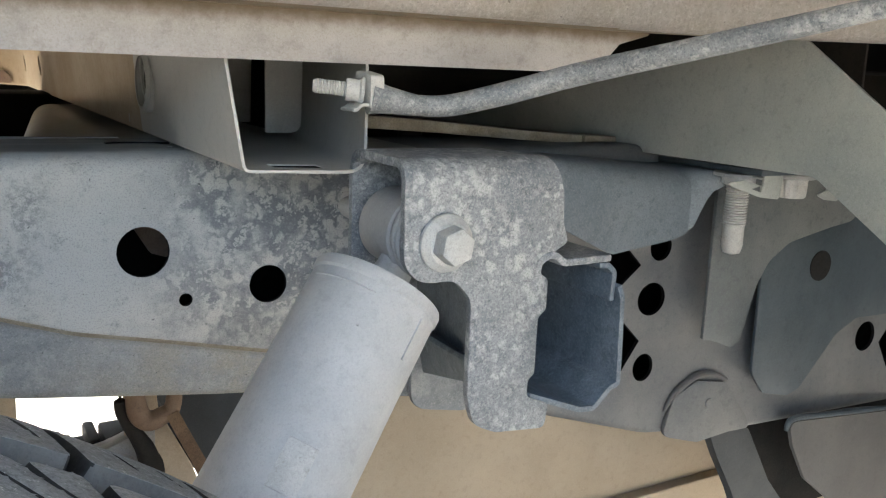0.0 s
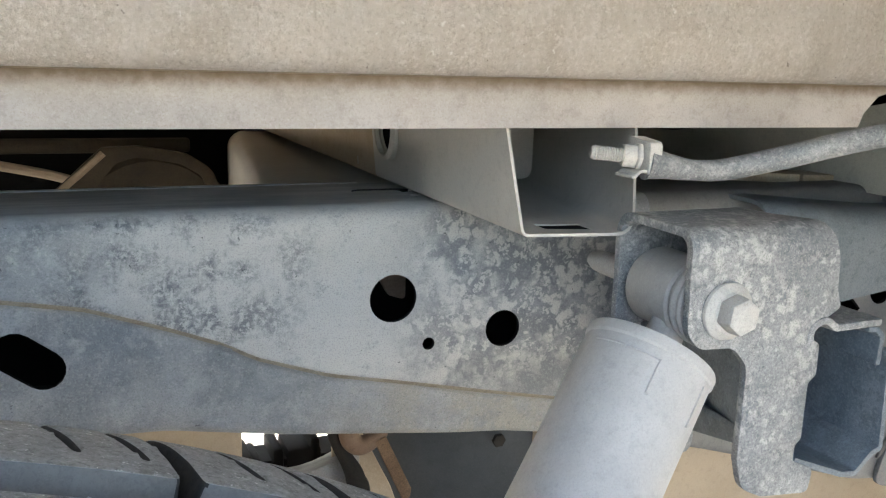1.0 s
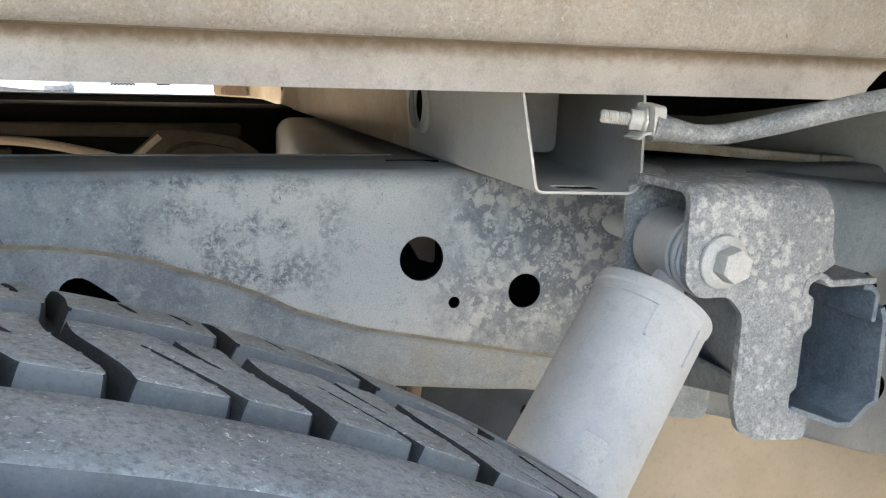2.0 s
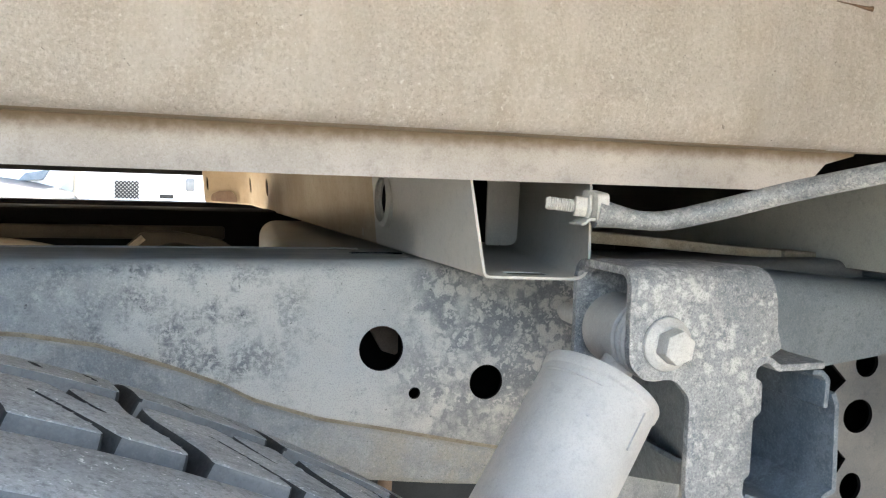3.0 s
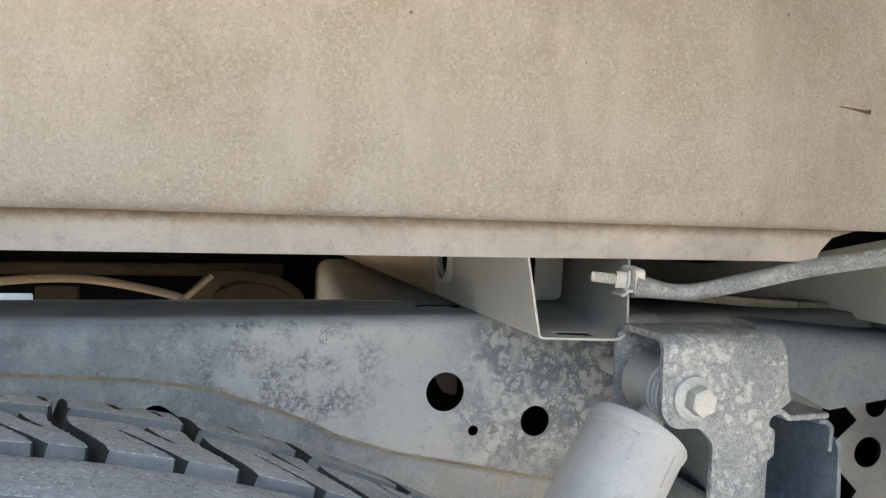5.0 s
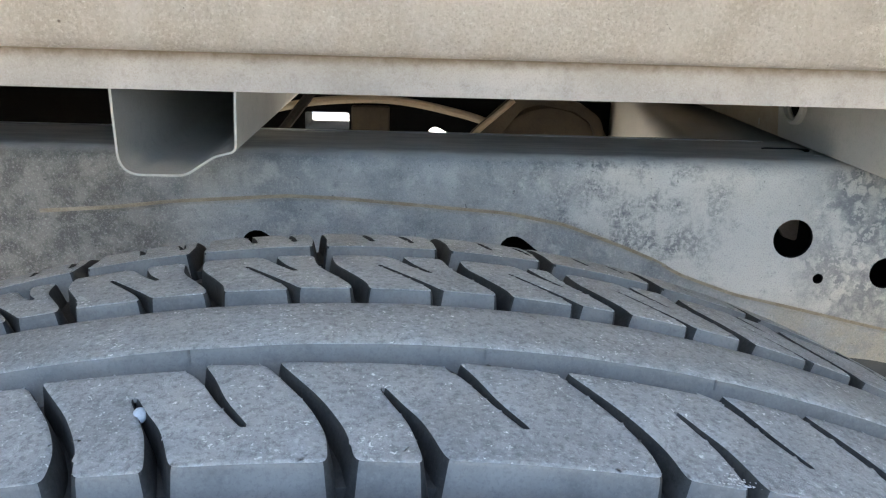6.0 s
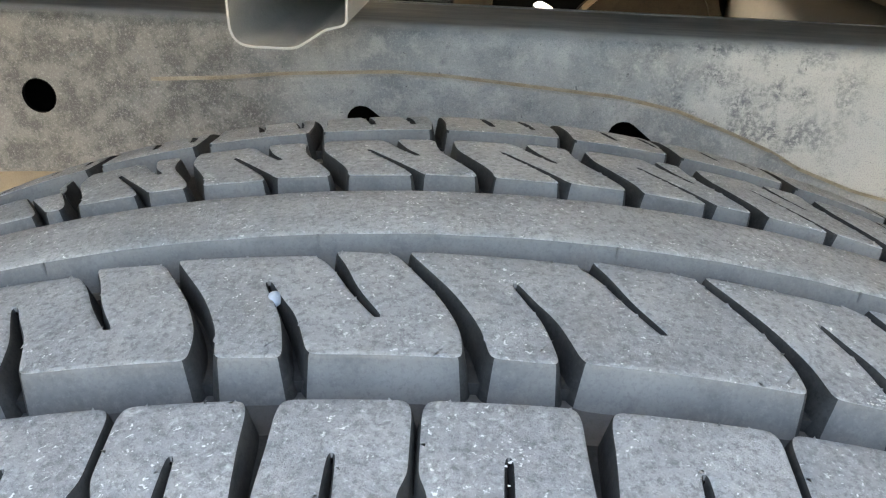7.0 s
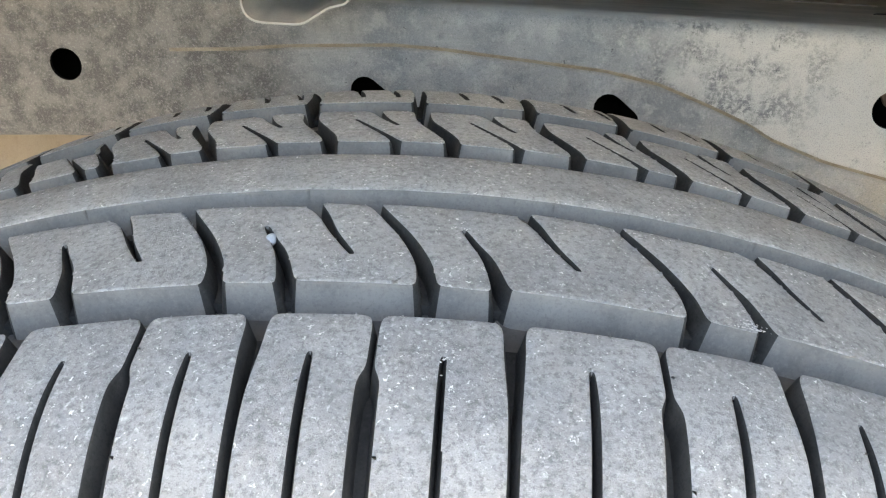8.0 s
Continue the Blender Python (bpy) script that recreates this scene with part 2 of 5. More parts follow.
def bed_coating():
    m, nt, b = node_mat("dusty_textured_bed_coating", 0.85)
    at = place(nt)
    col = blend(nt, (0.565, 0.507, 0.442), (0.655, 0.60, 0.548), grain(nt, at, 6, 5, 0.6, 0.35, 0.65))
    col = blend(nt, col, (0.46, 0.40, 0.325), times(nt, grain(nt, at, 26, 5, 0.65, 0.48, 0.7), 0.6))
    col = blend(nt, col, (0.77, 0.722, 0.672), times(nt, grain(nt, at, 430, 5, 0.78, 0.48, 0.62), 0.7))
    col = blend(nt, col, (0.32, 0.275, 0.215), times(nt, grain(nt, at, 640, 6, 0.78, 0.51, 0.64), 0.52))
    long = nt.nodes.new("ShaderNodeMapping")
    long.inputs["Scale"].default_value = (1.0, 1.0, 0.22)
    nt.links.new(at, long.inputs["Vector"])
    col = blend(nt, col, (0.725, 0.668, 0.612), times(nt, grain(nt, long.outputs[0], 34, 5, 0.65, 0.48, 0.66), 0.45))
    col = blend(nt, col, (0.42, 0.365, 0.295), times(nt, grain(nt, long.outputs[0], 21, 6, 0.7, 0.52, 0.72), 0.45))
    col = blend(nt, col, (0.12, 0.09, 0.07), times(nt, spots(nt, at, 38, 0.034, 0.012), 0.85))
    col = blend(nt, col, (0.30, 0.245, 0.19), times(nt, spots(nt, at, 95, 0.06, 0.04, 0.01), 0.4))
    col = blend(nt, col, (0.88, 0.86, 0.82), times(nt, spots(nt, at, 120, 0.075, 0.05, 0.012), 0.75))
    col = blend(nt, col, (0.10, 0.075, 0.055), times(nt, spots(nt, at, 72, 0.040, 0.02, 0.02), 0.8))
    nt.links.new(col, b.inputs["Base Color"])
    relief(nt, b, grain(nt, at, 420, 6, 0.75, 0.25, 0.75), 0.65, 0.0010)
    return m


COAT = bed_coating()
# hem browned towards its top: dirt plus the painted shade of the fold
HEM = paint_metal("dusty_beige_hem_paint", (0.348, 0.318, 0.293), (0.45, 0.418, 0.392), (0.22, 0.195, 0.165), 0.7, cloud=14.0, pit=0.45, dirt_shade=((0.125, 0.088, 0.050), 0.8625, 0.8720))
DIRT = paint_metal("brown_dirt_and_shade", (0.335, 0.262, 0.178), (0.43, 0.355, 0.265), (0.235, 0.175, 0.112), 0.9, cloud=10.0, pit=0.5)
BROWN = paint_metal("dark_brown_dusted_steel", (0.032, 0.024, 0.015), (0.07, 0.053, 0.033), (0.016, 0.012, 0.008), 0.8, cloud=9.0, pit=0.5)


def rubber(name, shift=True):
    m, nt, b = node_mat(name, 0.75)
    at = place(nt, shift)
    col = blend(nt, (0.205, 0.207, 0.207), (0.288, 0.289, 0.287), grain(nt, at, 28, 6, 0.66, 0.38, 0.62))
    col = blend(nt, col, (0.085, 0.086, 0.086), times(nt, grain(nt, at, 520, 6, 0.78, 0.49, 0.60), 0.62))
    col = blend(nt, col, (0.40, 0.40, 0.395), times(nt, grain(nt, at, 430, 5, 0.75, 0.52, 0.64), 0.34))
    col = blend(nt, col, (0.12, 0.12, 0.119), times(nt, grain(nt, at, 230, 6, 0.74, 0.53, 0.66), 0.45))
    col = blend(nt, col, (0.52, 0.52, 0.51), times(nt, grain(nt, at, 950, 4, 0.7, 0.57, 0.65), 0.35))
    grit = times(nt, spots(nt, at, 380, 0.15, 0.06, 0.005), grain(nt, at, 60, 3, 0.5, 0.42, 0.56))
    col = blend(nt, col, (0.72, 0.72, 0.70), times(nt, grit, 0.85))
    chips = times(nt, spots(nt, at, 190, 0.17, 0.09, 0.010), grain(nt, at, 30, 2, 0.5, 0.53, 0.60))
    col = blend(nt, col, (0.60, 0.60, 0.59), times(nt, chips, 0.45))
    nt.links.new(col, b.inputs["Base Color"])
    relief(nt, b, grain(nt, at, 520, 6, 0.8, 0.2, 0.8), 0.75, 0.0010)
    return m


RUBBER = rubber("dusty_worn_tread_rubber")
# clean rubber, made darker still for the shade in the grooves
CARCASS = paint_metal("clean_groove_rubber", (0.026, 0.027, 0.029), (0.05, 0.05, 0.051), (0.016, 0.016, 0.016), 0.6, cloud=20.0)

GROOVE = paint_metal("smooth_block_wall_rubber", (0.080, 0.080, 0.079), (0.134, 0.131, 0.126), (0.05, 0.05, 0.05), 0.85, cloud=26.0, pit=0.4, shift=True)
# near-black rubber copy that paints the shade inside narrow slots
SLOT_WALL = paint_metal("slot_shade_rubber", (0.018, 0.018, 0.0185), (0.034, 0.034, 0.033), (0.010, 0.010, 0.010), 0.85, cloud=30.0, shift=True)
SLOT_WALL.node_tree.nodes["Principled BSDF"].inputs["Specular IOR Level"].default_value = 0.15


def plain(name, col, rough=0.6, metal=0.0, vary=0.25, scale=30.0):
    m, nt, b = node_mat(name, rough, metal)
    at = place(nt)
    low = tuple(c * (1 - vary) for c in col)
    nt.links.new(blend(nt, low, col, grain(nt, at, scale, 6, 0.65, 0.3, 0.7)), b.inputs["Base Color"])
    relief(nt, b, grain(nt, at, scale * 8, 4, 0.6, 0.3, 0.7), 0.2, 0.0005)
    return m


BLACK_RUBBER = plain("black_bush_rubber", (0.05, 0.05, 0.052), 0.7)
SAND = plain("dry_tan_sand", (0.265, 0.245, 0.216), 0.95, 0.0, 0.3, 3.0)
WHITE_PAINT = plain("white_car_paint", (0.80, 0.80, 0.79), 0.3, 0.0, 0.04, 2.0)
BLACK_PLASTIC = plain("black_plastic", (0.03, 0.03, 0.032), 0.5)
CHALK = plain("chalky_scuffed_rubber", (0.58, 0.57, 0.55), 0.9, 0.0, 0.3, 400.0)
STONE = plain("pale_stone", (0.33, 0.37, 0.42), 0.8, 0.0, 0.4, 300.0)


# ---- mesh helpers ----
def thing(name, base, label, category, group="", kind=""):
    e = new(name)
    e.empty_display_size = 0.02
    e.location = base
    return tagged(e, label, category, group, kind)


def part(name, bm, material, parent=None, label=""):
    bmesh.ops.recalc_face_normals(bm, faces=bm.faces)
    me = bpy.data.meshes.new(name)
    bm.to_mesh(me)
    bm.free()
    return part_of(name, me, material, parent, label)


def part_of(name, me, material, parent=None, label=""):
    if material and not me.materials:
        me.materials.append(material)
    me.polygons.foreach_set("use_smooth", [True] * len(me.polygons))
    me.set_sharp_from_angle(angle=radians(32))
    ob = new(name, me)
    if parent:
        ob.parent = parent
        if parent.type == "EMPTY":
            ob.matrix_parent_inverse = Matrix.Translation(-parent.location)
    return tagged(ob, label)


def put(bm, other, m=None):
    """Adds the faces of other to bm, moved by m."""
    me = bpy.data.meshes.new("tmp")
    other.to_mesh(me)
    other.free()
    if m:
        me.transform(m)
    bm.from_mesh(me)
    bpy.data.meshes.remove(me)
    return bm


def soften(bm, width, seg=2, angle=35):
    edges = [e for e in bm.edges if len(e.link_faces) == 2 and e.calc_face_angle(0) > radians(angle)]
    if edges:
        bmesh.ops.bevel(bm, geom=edges, offset=width, segments=seg, profile=0.5, affect="EDGES", clamp_overlap=True)
    return bm


def rounded(pts, r, seg=5, closed=True):
    """The polyline pts with its corners rounded by r (a number, or one a corner)."""
    out, n = [], len(pts)
    for i, p in enumerate(pts):
        ri = r[i] if isinstance(r, (list, tuple)) else r
        if ri <= 0 or (not closed and i in (0, n - 1)):
            out.append(Vector(p))
            continue
        a, b, c = Vector(pts[i - 1]), Vector(p), Vector(pts[(i + 1) % n])
        u, v = (a - b), (c - b)
        lu, lv = u.length, v.length
        u, v = u / lu, v / lv
        ang = u.angle(v)
        if ang > radians(176):
            out.append(b)
            continue
        d = min(ri / math.tan(ang / 2), lu * 0.48, lv * 0.48)
        p0, p1 = b + u * d, b + v * d
        for k in range(seg + 1):
            t = k / seg
            out.append((1 - t) ** 2 * p0 + 2 * t * (1 - t) * b + t * t * p1)
    return out


def circle(cx, cy, rx, ry=None, n=28, turn=0.0):
    ry = ry or rx
    return [Vector((cx + rx * math.cos(a) * math.cos(turn) - ry * math.sin(a) * math.sin(turn), cy + rx * math.cos(a) * math.sin(turn) + ry * math.sin(a) * math.cos(turn))) for a in (2 * math.pi * k / n for k in range(n))]


def stadium(cx, cy, length, r, turn, n=8):
    """A slot with round ends; length between the ends' centres."""
    pts = []
    for s in (1, -1):
        for k in range(n + 1):
            a = -math.pi / 2 + math.pi * k / n + (0 if s > 0 else math.pi)
            x, y = s * length / 2 + r * math.cos(a), r * math.sin(a)
            pts.append(Vector((cx + x * math.cos(turn) - y * math.sin(turn), cy + x * math.sin(turn) + y * math.cos(turn))))
    return pts


XZ = lambda p, d: Vector((p[0], d, p[1]))
YZ = lambda p, d: Vector((d, p[0], p[1]))
XY = lambda p, d: Vector((p[0], p[1], d))


def slab(outline, to, d0, d1, holes=(), bevel=0.0):
    """A plate with the given outline and holes, from depth d0 to d1."""
    bm = bmesh.new()
    edges = []
    for loop in (outline, *holes):
        vs = [bm.verts.new(to(p, d0)) for p in loop]
        edges += [bm.edges.new((vs[i - 1], vs[i])) for i in range(len(vs))]
    got = bmesh.ops.triangle_fill(bm, edges=edges, use_beauty=True, use_dissolve=False)
    faces = [g for g in got["geom"] if isinstance(g, bmesh.types.BMFace)]
    ext = bmesh.ops.extrude_face_region(bm, geom=faces, use_keep_orig=True)
    step = to((0, 0), d1) - to((0, 0), d0)
    bmesh.ops.translate(bm, vec=step, verts=[g for g in ext["geom"] if isinstance(g, bmesh.types.BMVert)])
    bmesh.ops.recalc_face_normals(bm, faces=bm.faces)
    if bevel:
        soften(bm, bevel, 2, 60)
    return bm


def ribbon(line, to, d0, d1, thick, cuts=1):
    """A bent sheet: the open polyline, thickened to its left, drawn out from d0 to d1."""
    n = len(line)
    norms = []
    for i in range(n):
        a, b = Vector(line[max(i - 1, 0)]), Vector(line[min(i + 1, n - 1)])
        t = (b - a).normalized()
        norms.append(Vector((-t.y, t.x)))
    ring = [Vector(p) for p in line] + [Vector(line[i]) + norms[i] * thick for i in reversed(range(n))]
    bm = bmesh.new()
    rows = [[bm.verts.new(to(p, d0 + (d1 - d0) * k / cuts)) for p in ring] for k in range(cuts + 1)]
    m = len(ring)
    for k in range(cuts):
        for i in range(m):
            bm.faces.new((rows[k][i - 1], rows[k][i], rows[k + 1][i], rows[k + 1][i - 1]))
    for row in (rows[0], rows[-1]):
        for i in range(n - 1):
            bm.faces.new((row[i], row[i + 1], row[m - 2 - i], row[m - 1 - i]))
    bmesh.ops.recalc_face_normals(bm, faces=bm.faces)
    return bm


def lathe(profile, seg=40, ring=2 * math.pi, m=None, caps=True):
    """Turns (radius, along) pairs round the z axis."""
    bm = bmesh.new()
    rows = []
    for r, z in profile:
        rows.append([bm.verts.new((r * math.cos(ring * k / seg), r * math.sin(ring * k / seg), z)) for k in range(seg)])
    for a, b in zip(rows, rows[1:]):
        for k in range(seg):
            bm.faces.new((a[k - 1], a[k], b[k], b[k - 1]))
    if caps:
        for row in (rows[0], rows[-1]):
            bm.faces.new(row)
    if m:
        bm.transform(m)
    bmesh.ops.recalc_face_normals(bm, faces=bm.faces)
    return bm


def along(p, q):
    """The pose whose z axis runs from p to q."""
    return Matrix.Translation(p) @ (Vector(q) - Vector(p)).to_track_quat("Z", "Y").to_matrix().to_4x4()


def pipe(points, radii, seg=14):
    """A bar along a smooth curve through the points."""
    pts = [Vector(p) for p in points]
    fine, fr = [], []
    for i in range(len(pts) - 1):
        p0, p1, p2, p3 = pts[max(i - 1, 0)], pts[i], pts[i + 1], pts[min(i + 2, len(pts) - 1)]
        for k in range(8):
            t = k / 8
            fine.append(0.5 * (2 * p1 + (p2 - p0) * t + (2 * p0 - 5 * p1 + 4 * p2 - p3) * t * t + (3 * p1 - p0 - 3 * p2 + p3) * t ** 3))
            fr.append(radii[i] + (radii[i + 1] - radii[i]) * t)
    fine.append(pts[-1])
    fr.append(radii[-1])
    bm = bmesh.new()
    rows = []
    for i, p in enumerate(fine):
        d = (fine[min(i + 1, len(fine) - 1)] - fine[max(i - 1, 0)]).normalized()
        u = d.cross(Vector((0, 0, 1))).normalized()
        v = u.cross(d)
        rows.append([bm.verts.new(p + fr[i] * (u * math.cos(2 * math.pi * k / seg) + v * math.sin(2 * math.pi * k / seg))) for k in range(seg)])
    for a, b in zip(rows, rows[1:]):
        for k in range(seg):
            bm.faces.new((a[k - 1], a[k], b[k], b[k - 1]))
    bm.faces.new(rows[0])
    bm.faces.new(rows[-1])
    bmesh.ops.recalc_face_normals(bm, faces=bm.faces)
    return bm


def box(x0, x1, y0, y1, z0, z1, bevel=0.0):
    bm = bmesh.new()
    bmesh.ops.create_cube(bm, size=1.0, matrix=Matrix.Translation(((x0 + x1) / 2, (y0 + y1) / 2, (z0 + z1) / 2)) @ Matrix.Diagonal((x1 - x0, y1 - y0, z1 - z0, 1)))
    if bevel:
        soften(bm, bevel, 2, 35)
    return bm


def carve(bm, cutter):
    """bm with the closed mesh cutter taken away, as new mesh data."""
    a, b = bpy.data.meshes.new("solid"), bpy.data.meshes.new("cutter")
    bm.to_mesh(a), cutter.to_mesh(b)
    bm.free(), cutter.free()
    oa, ob = new("solid", a), new("cutter", b)
    mod = oa.modifiers.new("cut", "BOOLEAN")
    mod.operation, mod.object, mod.solver = "DIFFERENCE", ob, "EXACT"
    me = bpy.data.meshes.new_from_object(oa.evaluated_get(bpy.context.evaluated_depsgraph_get()))
    for o in (oa, ob):
        bpy.data.objects.remove(o)
    bpy.data.meshes.remove(b)
    return me


def curve(x, xs, ys):
    return float(np.interp(x, xs, ys))


# ---- ground ----
GROUND = -0.148


def ground():
    bm = bmesh.new()
    bmesh.ops.create_grid(bm, x_segments=60, y_segments=60, size=150)
    for v in bm.verts:
        v.co.z = GROUND - 0.008 + 0.012 * noise.noise(v.co * 0.4)
    tagged(part("ground", bm, SAND), "dry tan sand ground beneath the vehicle", "ground", kind="structure")


ground()

# ---- frame rail ----
EMB_X = (-1.3, -0.70, -0.624, -0.54, -0.499, -0.413, -0.374, -0.246, -0.203, -0.158, -0.128, -0.111, -0.065, -0.018, 0.044, 0.11, 0.16)
EMB_Z = (0.70, 0.733, 0.743, 0.749, 0.754, 0.760, 0.759, 0.750, 0.742, 0.726, 0.714, 0.704, 0.688, 0.678, 0.664, 0.650, 0.62)
BOT_X = (-1.5, -0.70, -0.40, -0.162, -0.091, 0.025, 0.061, 0.163, 0.236, 0.287, 0.40, 0.532, 0.75, 1.2)
BOT_Z = (0.60, 0.660, 0.670, 0.658, 0.6452, 0.6298, 0.6262, 0.608, 0.588, 0.572, 0.535, 0.517, 0.508, 0.50)
TOP = 0.792


def rail_ring(x, inset):
    """The rail's section at x, moved inwards by inset."""
    zb, ze = curve(x, BOT_X, BOT_Z), curve(x, EMB_X, EMB_Z)
    t = TOP
    pts, r = [], 0.012
    ze = max(ze, zb + 0.022)
    z0, z1 = zb + 0.008, t - r
    fade = min(max((0.125 - x) / 0.03, 0), 1) * min(max((x + 0.64) / 0.14, 0), 1)
    levels = [z0 + (ze - 0.009 - z0) * k / 8 for k in range(8)] + [ze - 0.009 + 0.010 * k / 9 for k in range(10)]
    levels += [ze + 0.001 + (z1 - ze - 0.001) * k / 16 for k in range(1, 17)]
    for z in levels:
        s = min(max((ze - z) / 0.008, 0), 1)
        pts.append((0.006 * fade * s * s * (3 - 2 * s) + inset, z))
    for k in range(1, 7):
        a = math.pi / 2 * k / 6
        pts.append((r - (r - inset) * math.cos(a), t - r + (r - inset) * math.sin(a)))
    pts += [(0.05, t - inset), (0.094, t - inset), (0.1 - inset, t - 0.006), (0.1 - inset, zb + 0.006), (0.094, zb + inset), (0.05, zb + inset), (0.02, zb + inset)]
    for k in range(6):
        a = math.pi / 2 * (1 - k / 6)
        pts.append((0.006 * fade + 0.008 - (0.008 - inset) * math.cos(a), zb + 0.008 - (0.008 - inset) * math.sin(a)))
    return pts


def frame_rail():
    xs = list(np.arange(-1.3, 1.1001, 0.008))
    bm = bmesh.new()
    tubes = []
    for inset in (0.0, 0.0038):
        tubes.append([[bm.verts.new((x, y, z)) for y, z in rail_ring(x, inset)] for x in xs])
    n = len(tubes[0][0])
    for q, rows in enumerate(tubes):
        for a, b in zip(rows, rows[1:]):
            for i in range(n):
                f = (a[i - 1], a[i], b[i], b[i - 1])
                bm.faces.new(f if q == 0 else f[::-1])
    for end in (0, -1):
        o, i_ = tubes[0][end], tubes[1][end]
        for i in range(n):
            bm.faces.new((o[i - 1], o[i], i_[i], i_[i - 1]))
    bmesh.ops.recalc_face_normals(bm, faces=bm.faces)
    cut = bmesh.new()
    shapes = [circle(-0.0245, 0.732, 0.0155), circle(0.053, 0.7055, 0.0125), circle(0.0, 0.70, 0.0042, n=16),
              stadium(-0.233, 0.711, 0.018, 0.0115, radians(-38)), stadium(-0.430, 0.712, 0.018, 0.0115, radians(-38)), circle(-0.685, 0.7245, 0.0135),
              circle(0.392, 0.661, 0.0155, 0.0145), circle(0.389, 0.60, 0.0115, 0.0125), circle(0.398, 0.706, 0.012),
              [Vector(p) for p in ((0.338, 0.705), (0.352, 0.716), (0.377, 0.692), (0.352, 0.672), (0.33, 0.69))],
              [Vector(p) for p in ((0.335, 0.625), (0.358, 0.648), (0.382, 0.625), (0.36, 0.594), (0.34, 0.60))],
              circle(0.61, 0.672, 0.016), circle(0.70, 0.59, 0.016), [Vector(p) for p in ((0.725, 0.58), (0.745, 0.605), (0.765, 0.58), (0.745, 0.55))], circle(0.765, 0.54, 0.011)]
    for s in shapes:
        put(cut, slab(s, XZ, -0.03, 0.05))
    put(cut, slab(stadium(-0.0145, 0.056, 0.024, 0.0090, 0.0), XY, 0.77, 0.83))
    put(cut, slab(circle(0.0, 0.032, 0.003, n=12), XY, 0.77, 0.83))
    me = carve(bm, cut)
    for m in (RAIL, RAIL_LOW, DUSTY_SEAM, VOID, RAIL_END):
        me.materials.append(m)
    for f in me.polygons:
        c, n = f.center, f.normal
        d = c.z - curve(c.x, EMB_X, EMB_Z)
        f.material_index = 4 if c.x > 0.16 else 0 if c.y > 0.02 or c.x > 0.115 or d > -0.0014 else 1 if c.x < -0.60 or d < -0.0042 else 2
        # inner faces and hole rims painted black in place of shade
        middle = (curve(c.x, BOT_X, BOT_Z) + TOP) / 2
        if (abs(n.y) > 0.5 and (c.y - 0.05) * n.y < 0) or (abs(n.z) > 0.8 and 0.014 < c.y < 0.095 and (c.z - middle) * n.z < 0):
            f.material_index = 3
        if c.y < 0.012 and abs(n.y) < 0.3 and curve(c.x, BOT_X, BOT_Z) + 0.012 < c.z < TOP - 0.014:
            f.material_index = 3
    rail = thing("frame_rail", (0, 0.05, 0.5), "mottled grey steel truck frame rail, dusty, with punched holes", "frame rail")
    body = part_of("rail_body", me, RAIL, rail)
    # unseen caps, added to keep light out of the rail's ends
    for x in (-1.3, 1.096):
        part("end_cap", box(x, x + 0.004, 0.001, 0.099, curve(x, BOT_X, BOT_Z), TOP - 0.001), DARK, rail)
    part("slot_plug", slab(stadium(-0.0175, 0.057, 0.020, 0.0072, 0.0), XY, TOP - 0.0034, TOP - 0.0010), RAIL, body)
    # black plate that paints the shade inside the slot
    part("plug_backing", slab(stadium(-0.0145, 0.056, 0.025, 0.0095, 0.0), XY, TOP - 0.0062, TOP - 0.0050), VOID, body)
    part("seam_lip", box(-1.29, -0.02, 0.094, 0.0985, TOP - 0.002, TOP + 0.0008, 0.0006), RAIL_LOW, body)
    # welded tab and patches low on the web
    part("weld_tab", slab(rounded([(0.158, 0.660), (0.158, 0.603), (0.215, 0.592), (0.215, 0.66)], [0, 0.018, 0.012, 0]), XZ, -0.006, -0.001, bevel=0.0015), RAIL, body)
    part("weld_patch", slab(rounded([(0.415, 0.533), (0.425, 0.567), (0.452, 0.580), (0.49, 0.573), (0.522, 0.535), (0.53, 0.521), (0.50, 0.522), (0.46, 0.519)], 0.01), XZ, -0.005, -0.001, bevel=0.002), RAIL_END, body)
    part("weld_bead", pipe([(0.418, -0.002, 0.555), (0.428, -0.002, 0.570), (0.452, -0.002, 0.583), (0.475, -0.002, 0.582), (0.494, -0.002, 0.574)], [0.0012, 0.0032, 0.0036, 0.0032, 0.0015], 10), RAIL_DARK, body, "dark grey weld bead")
    part("patch_dimple", lathe([(0.001, 0), (0.0045, 0), (0.004, 0.0008), (0.001, 0.001)], 18, m=along((0.470, -0.0049, 0.556), (0.470, -1, 0.556))), RAIL_END, body)
    part("inner_bracket", soften(slab(rounded([(-0.020, 0.737), (-0.0125, 0.7505), (0.002, 0.752), (0.002, 0.716), (-0.010, 0.720)], 0.003), XZ, 0.050, 0.055), 0.001, 1, 50), COPPER, rail)
    return rail


frame_rail()

# far rail, seen through the gap over the near one; its shade painted black
far = thing("frame_rail", (0, 0.72, 0.5), "dark shaded steel frame rail on the far side", "frame rail")
cut = bmesh.new()
put(cut, slab(rounded([(-0.478, 0.703), (-0.478, 0.730), (-0.412, 0.730), (-0.412, 0.703)], 0.004), XZ, 0.6, 0.8))
put(cut, slab(stadium(-0.27, 0.692, 0.03, 0.012, radians(-30)), XZ, 0.6, 0.8))
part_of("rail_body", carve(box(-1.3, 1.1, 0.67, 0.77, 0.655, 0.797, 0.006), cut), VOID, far)

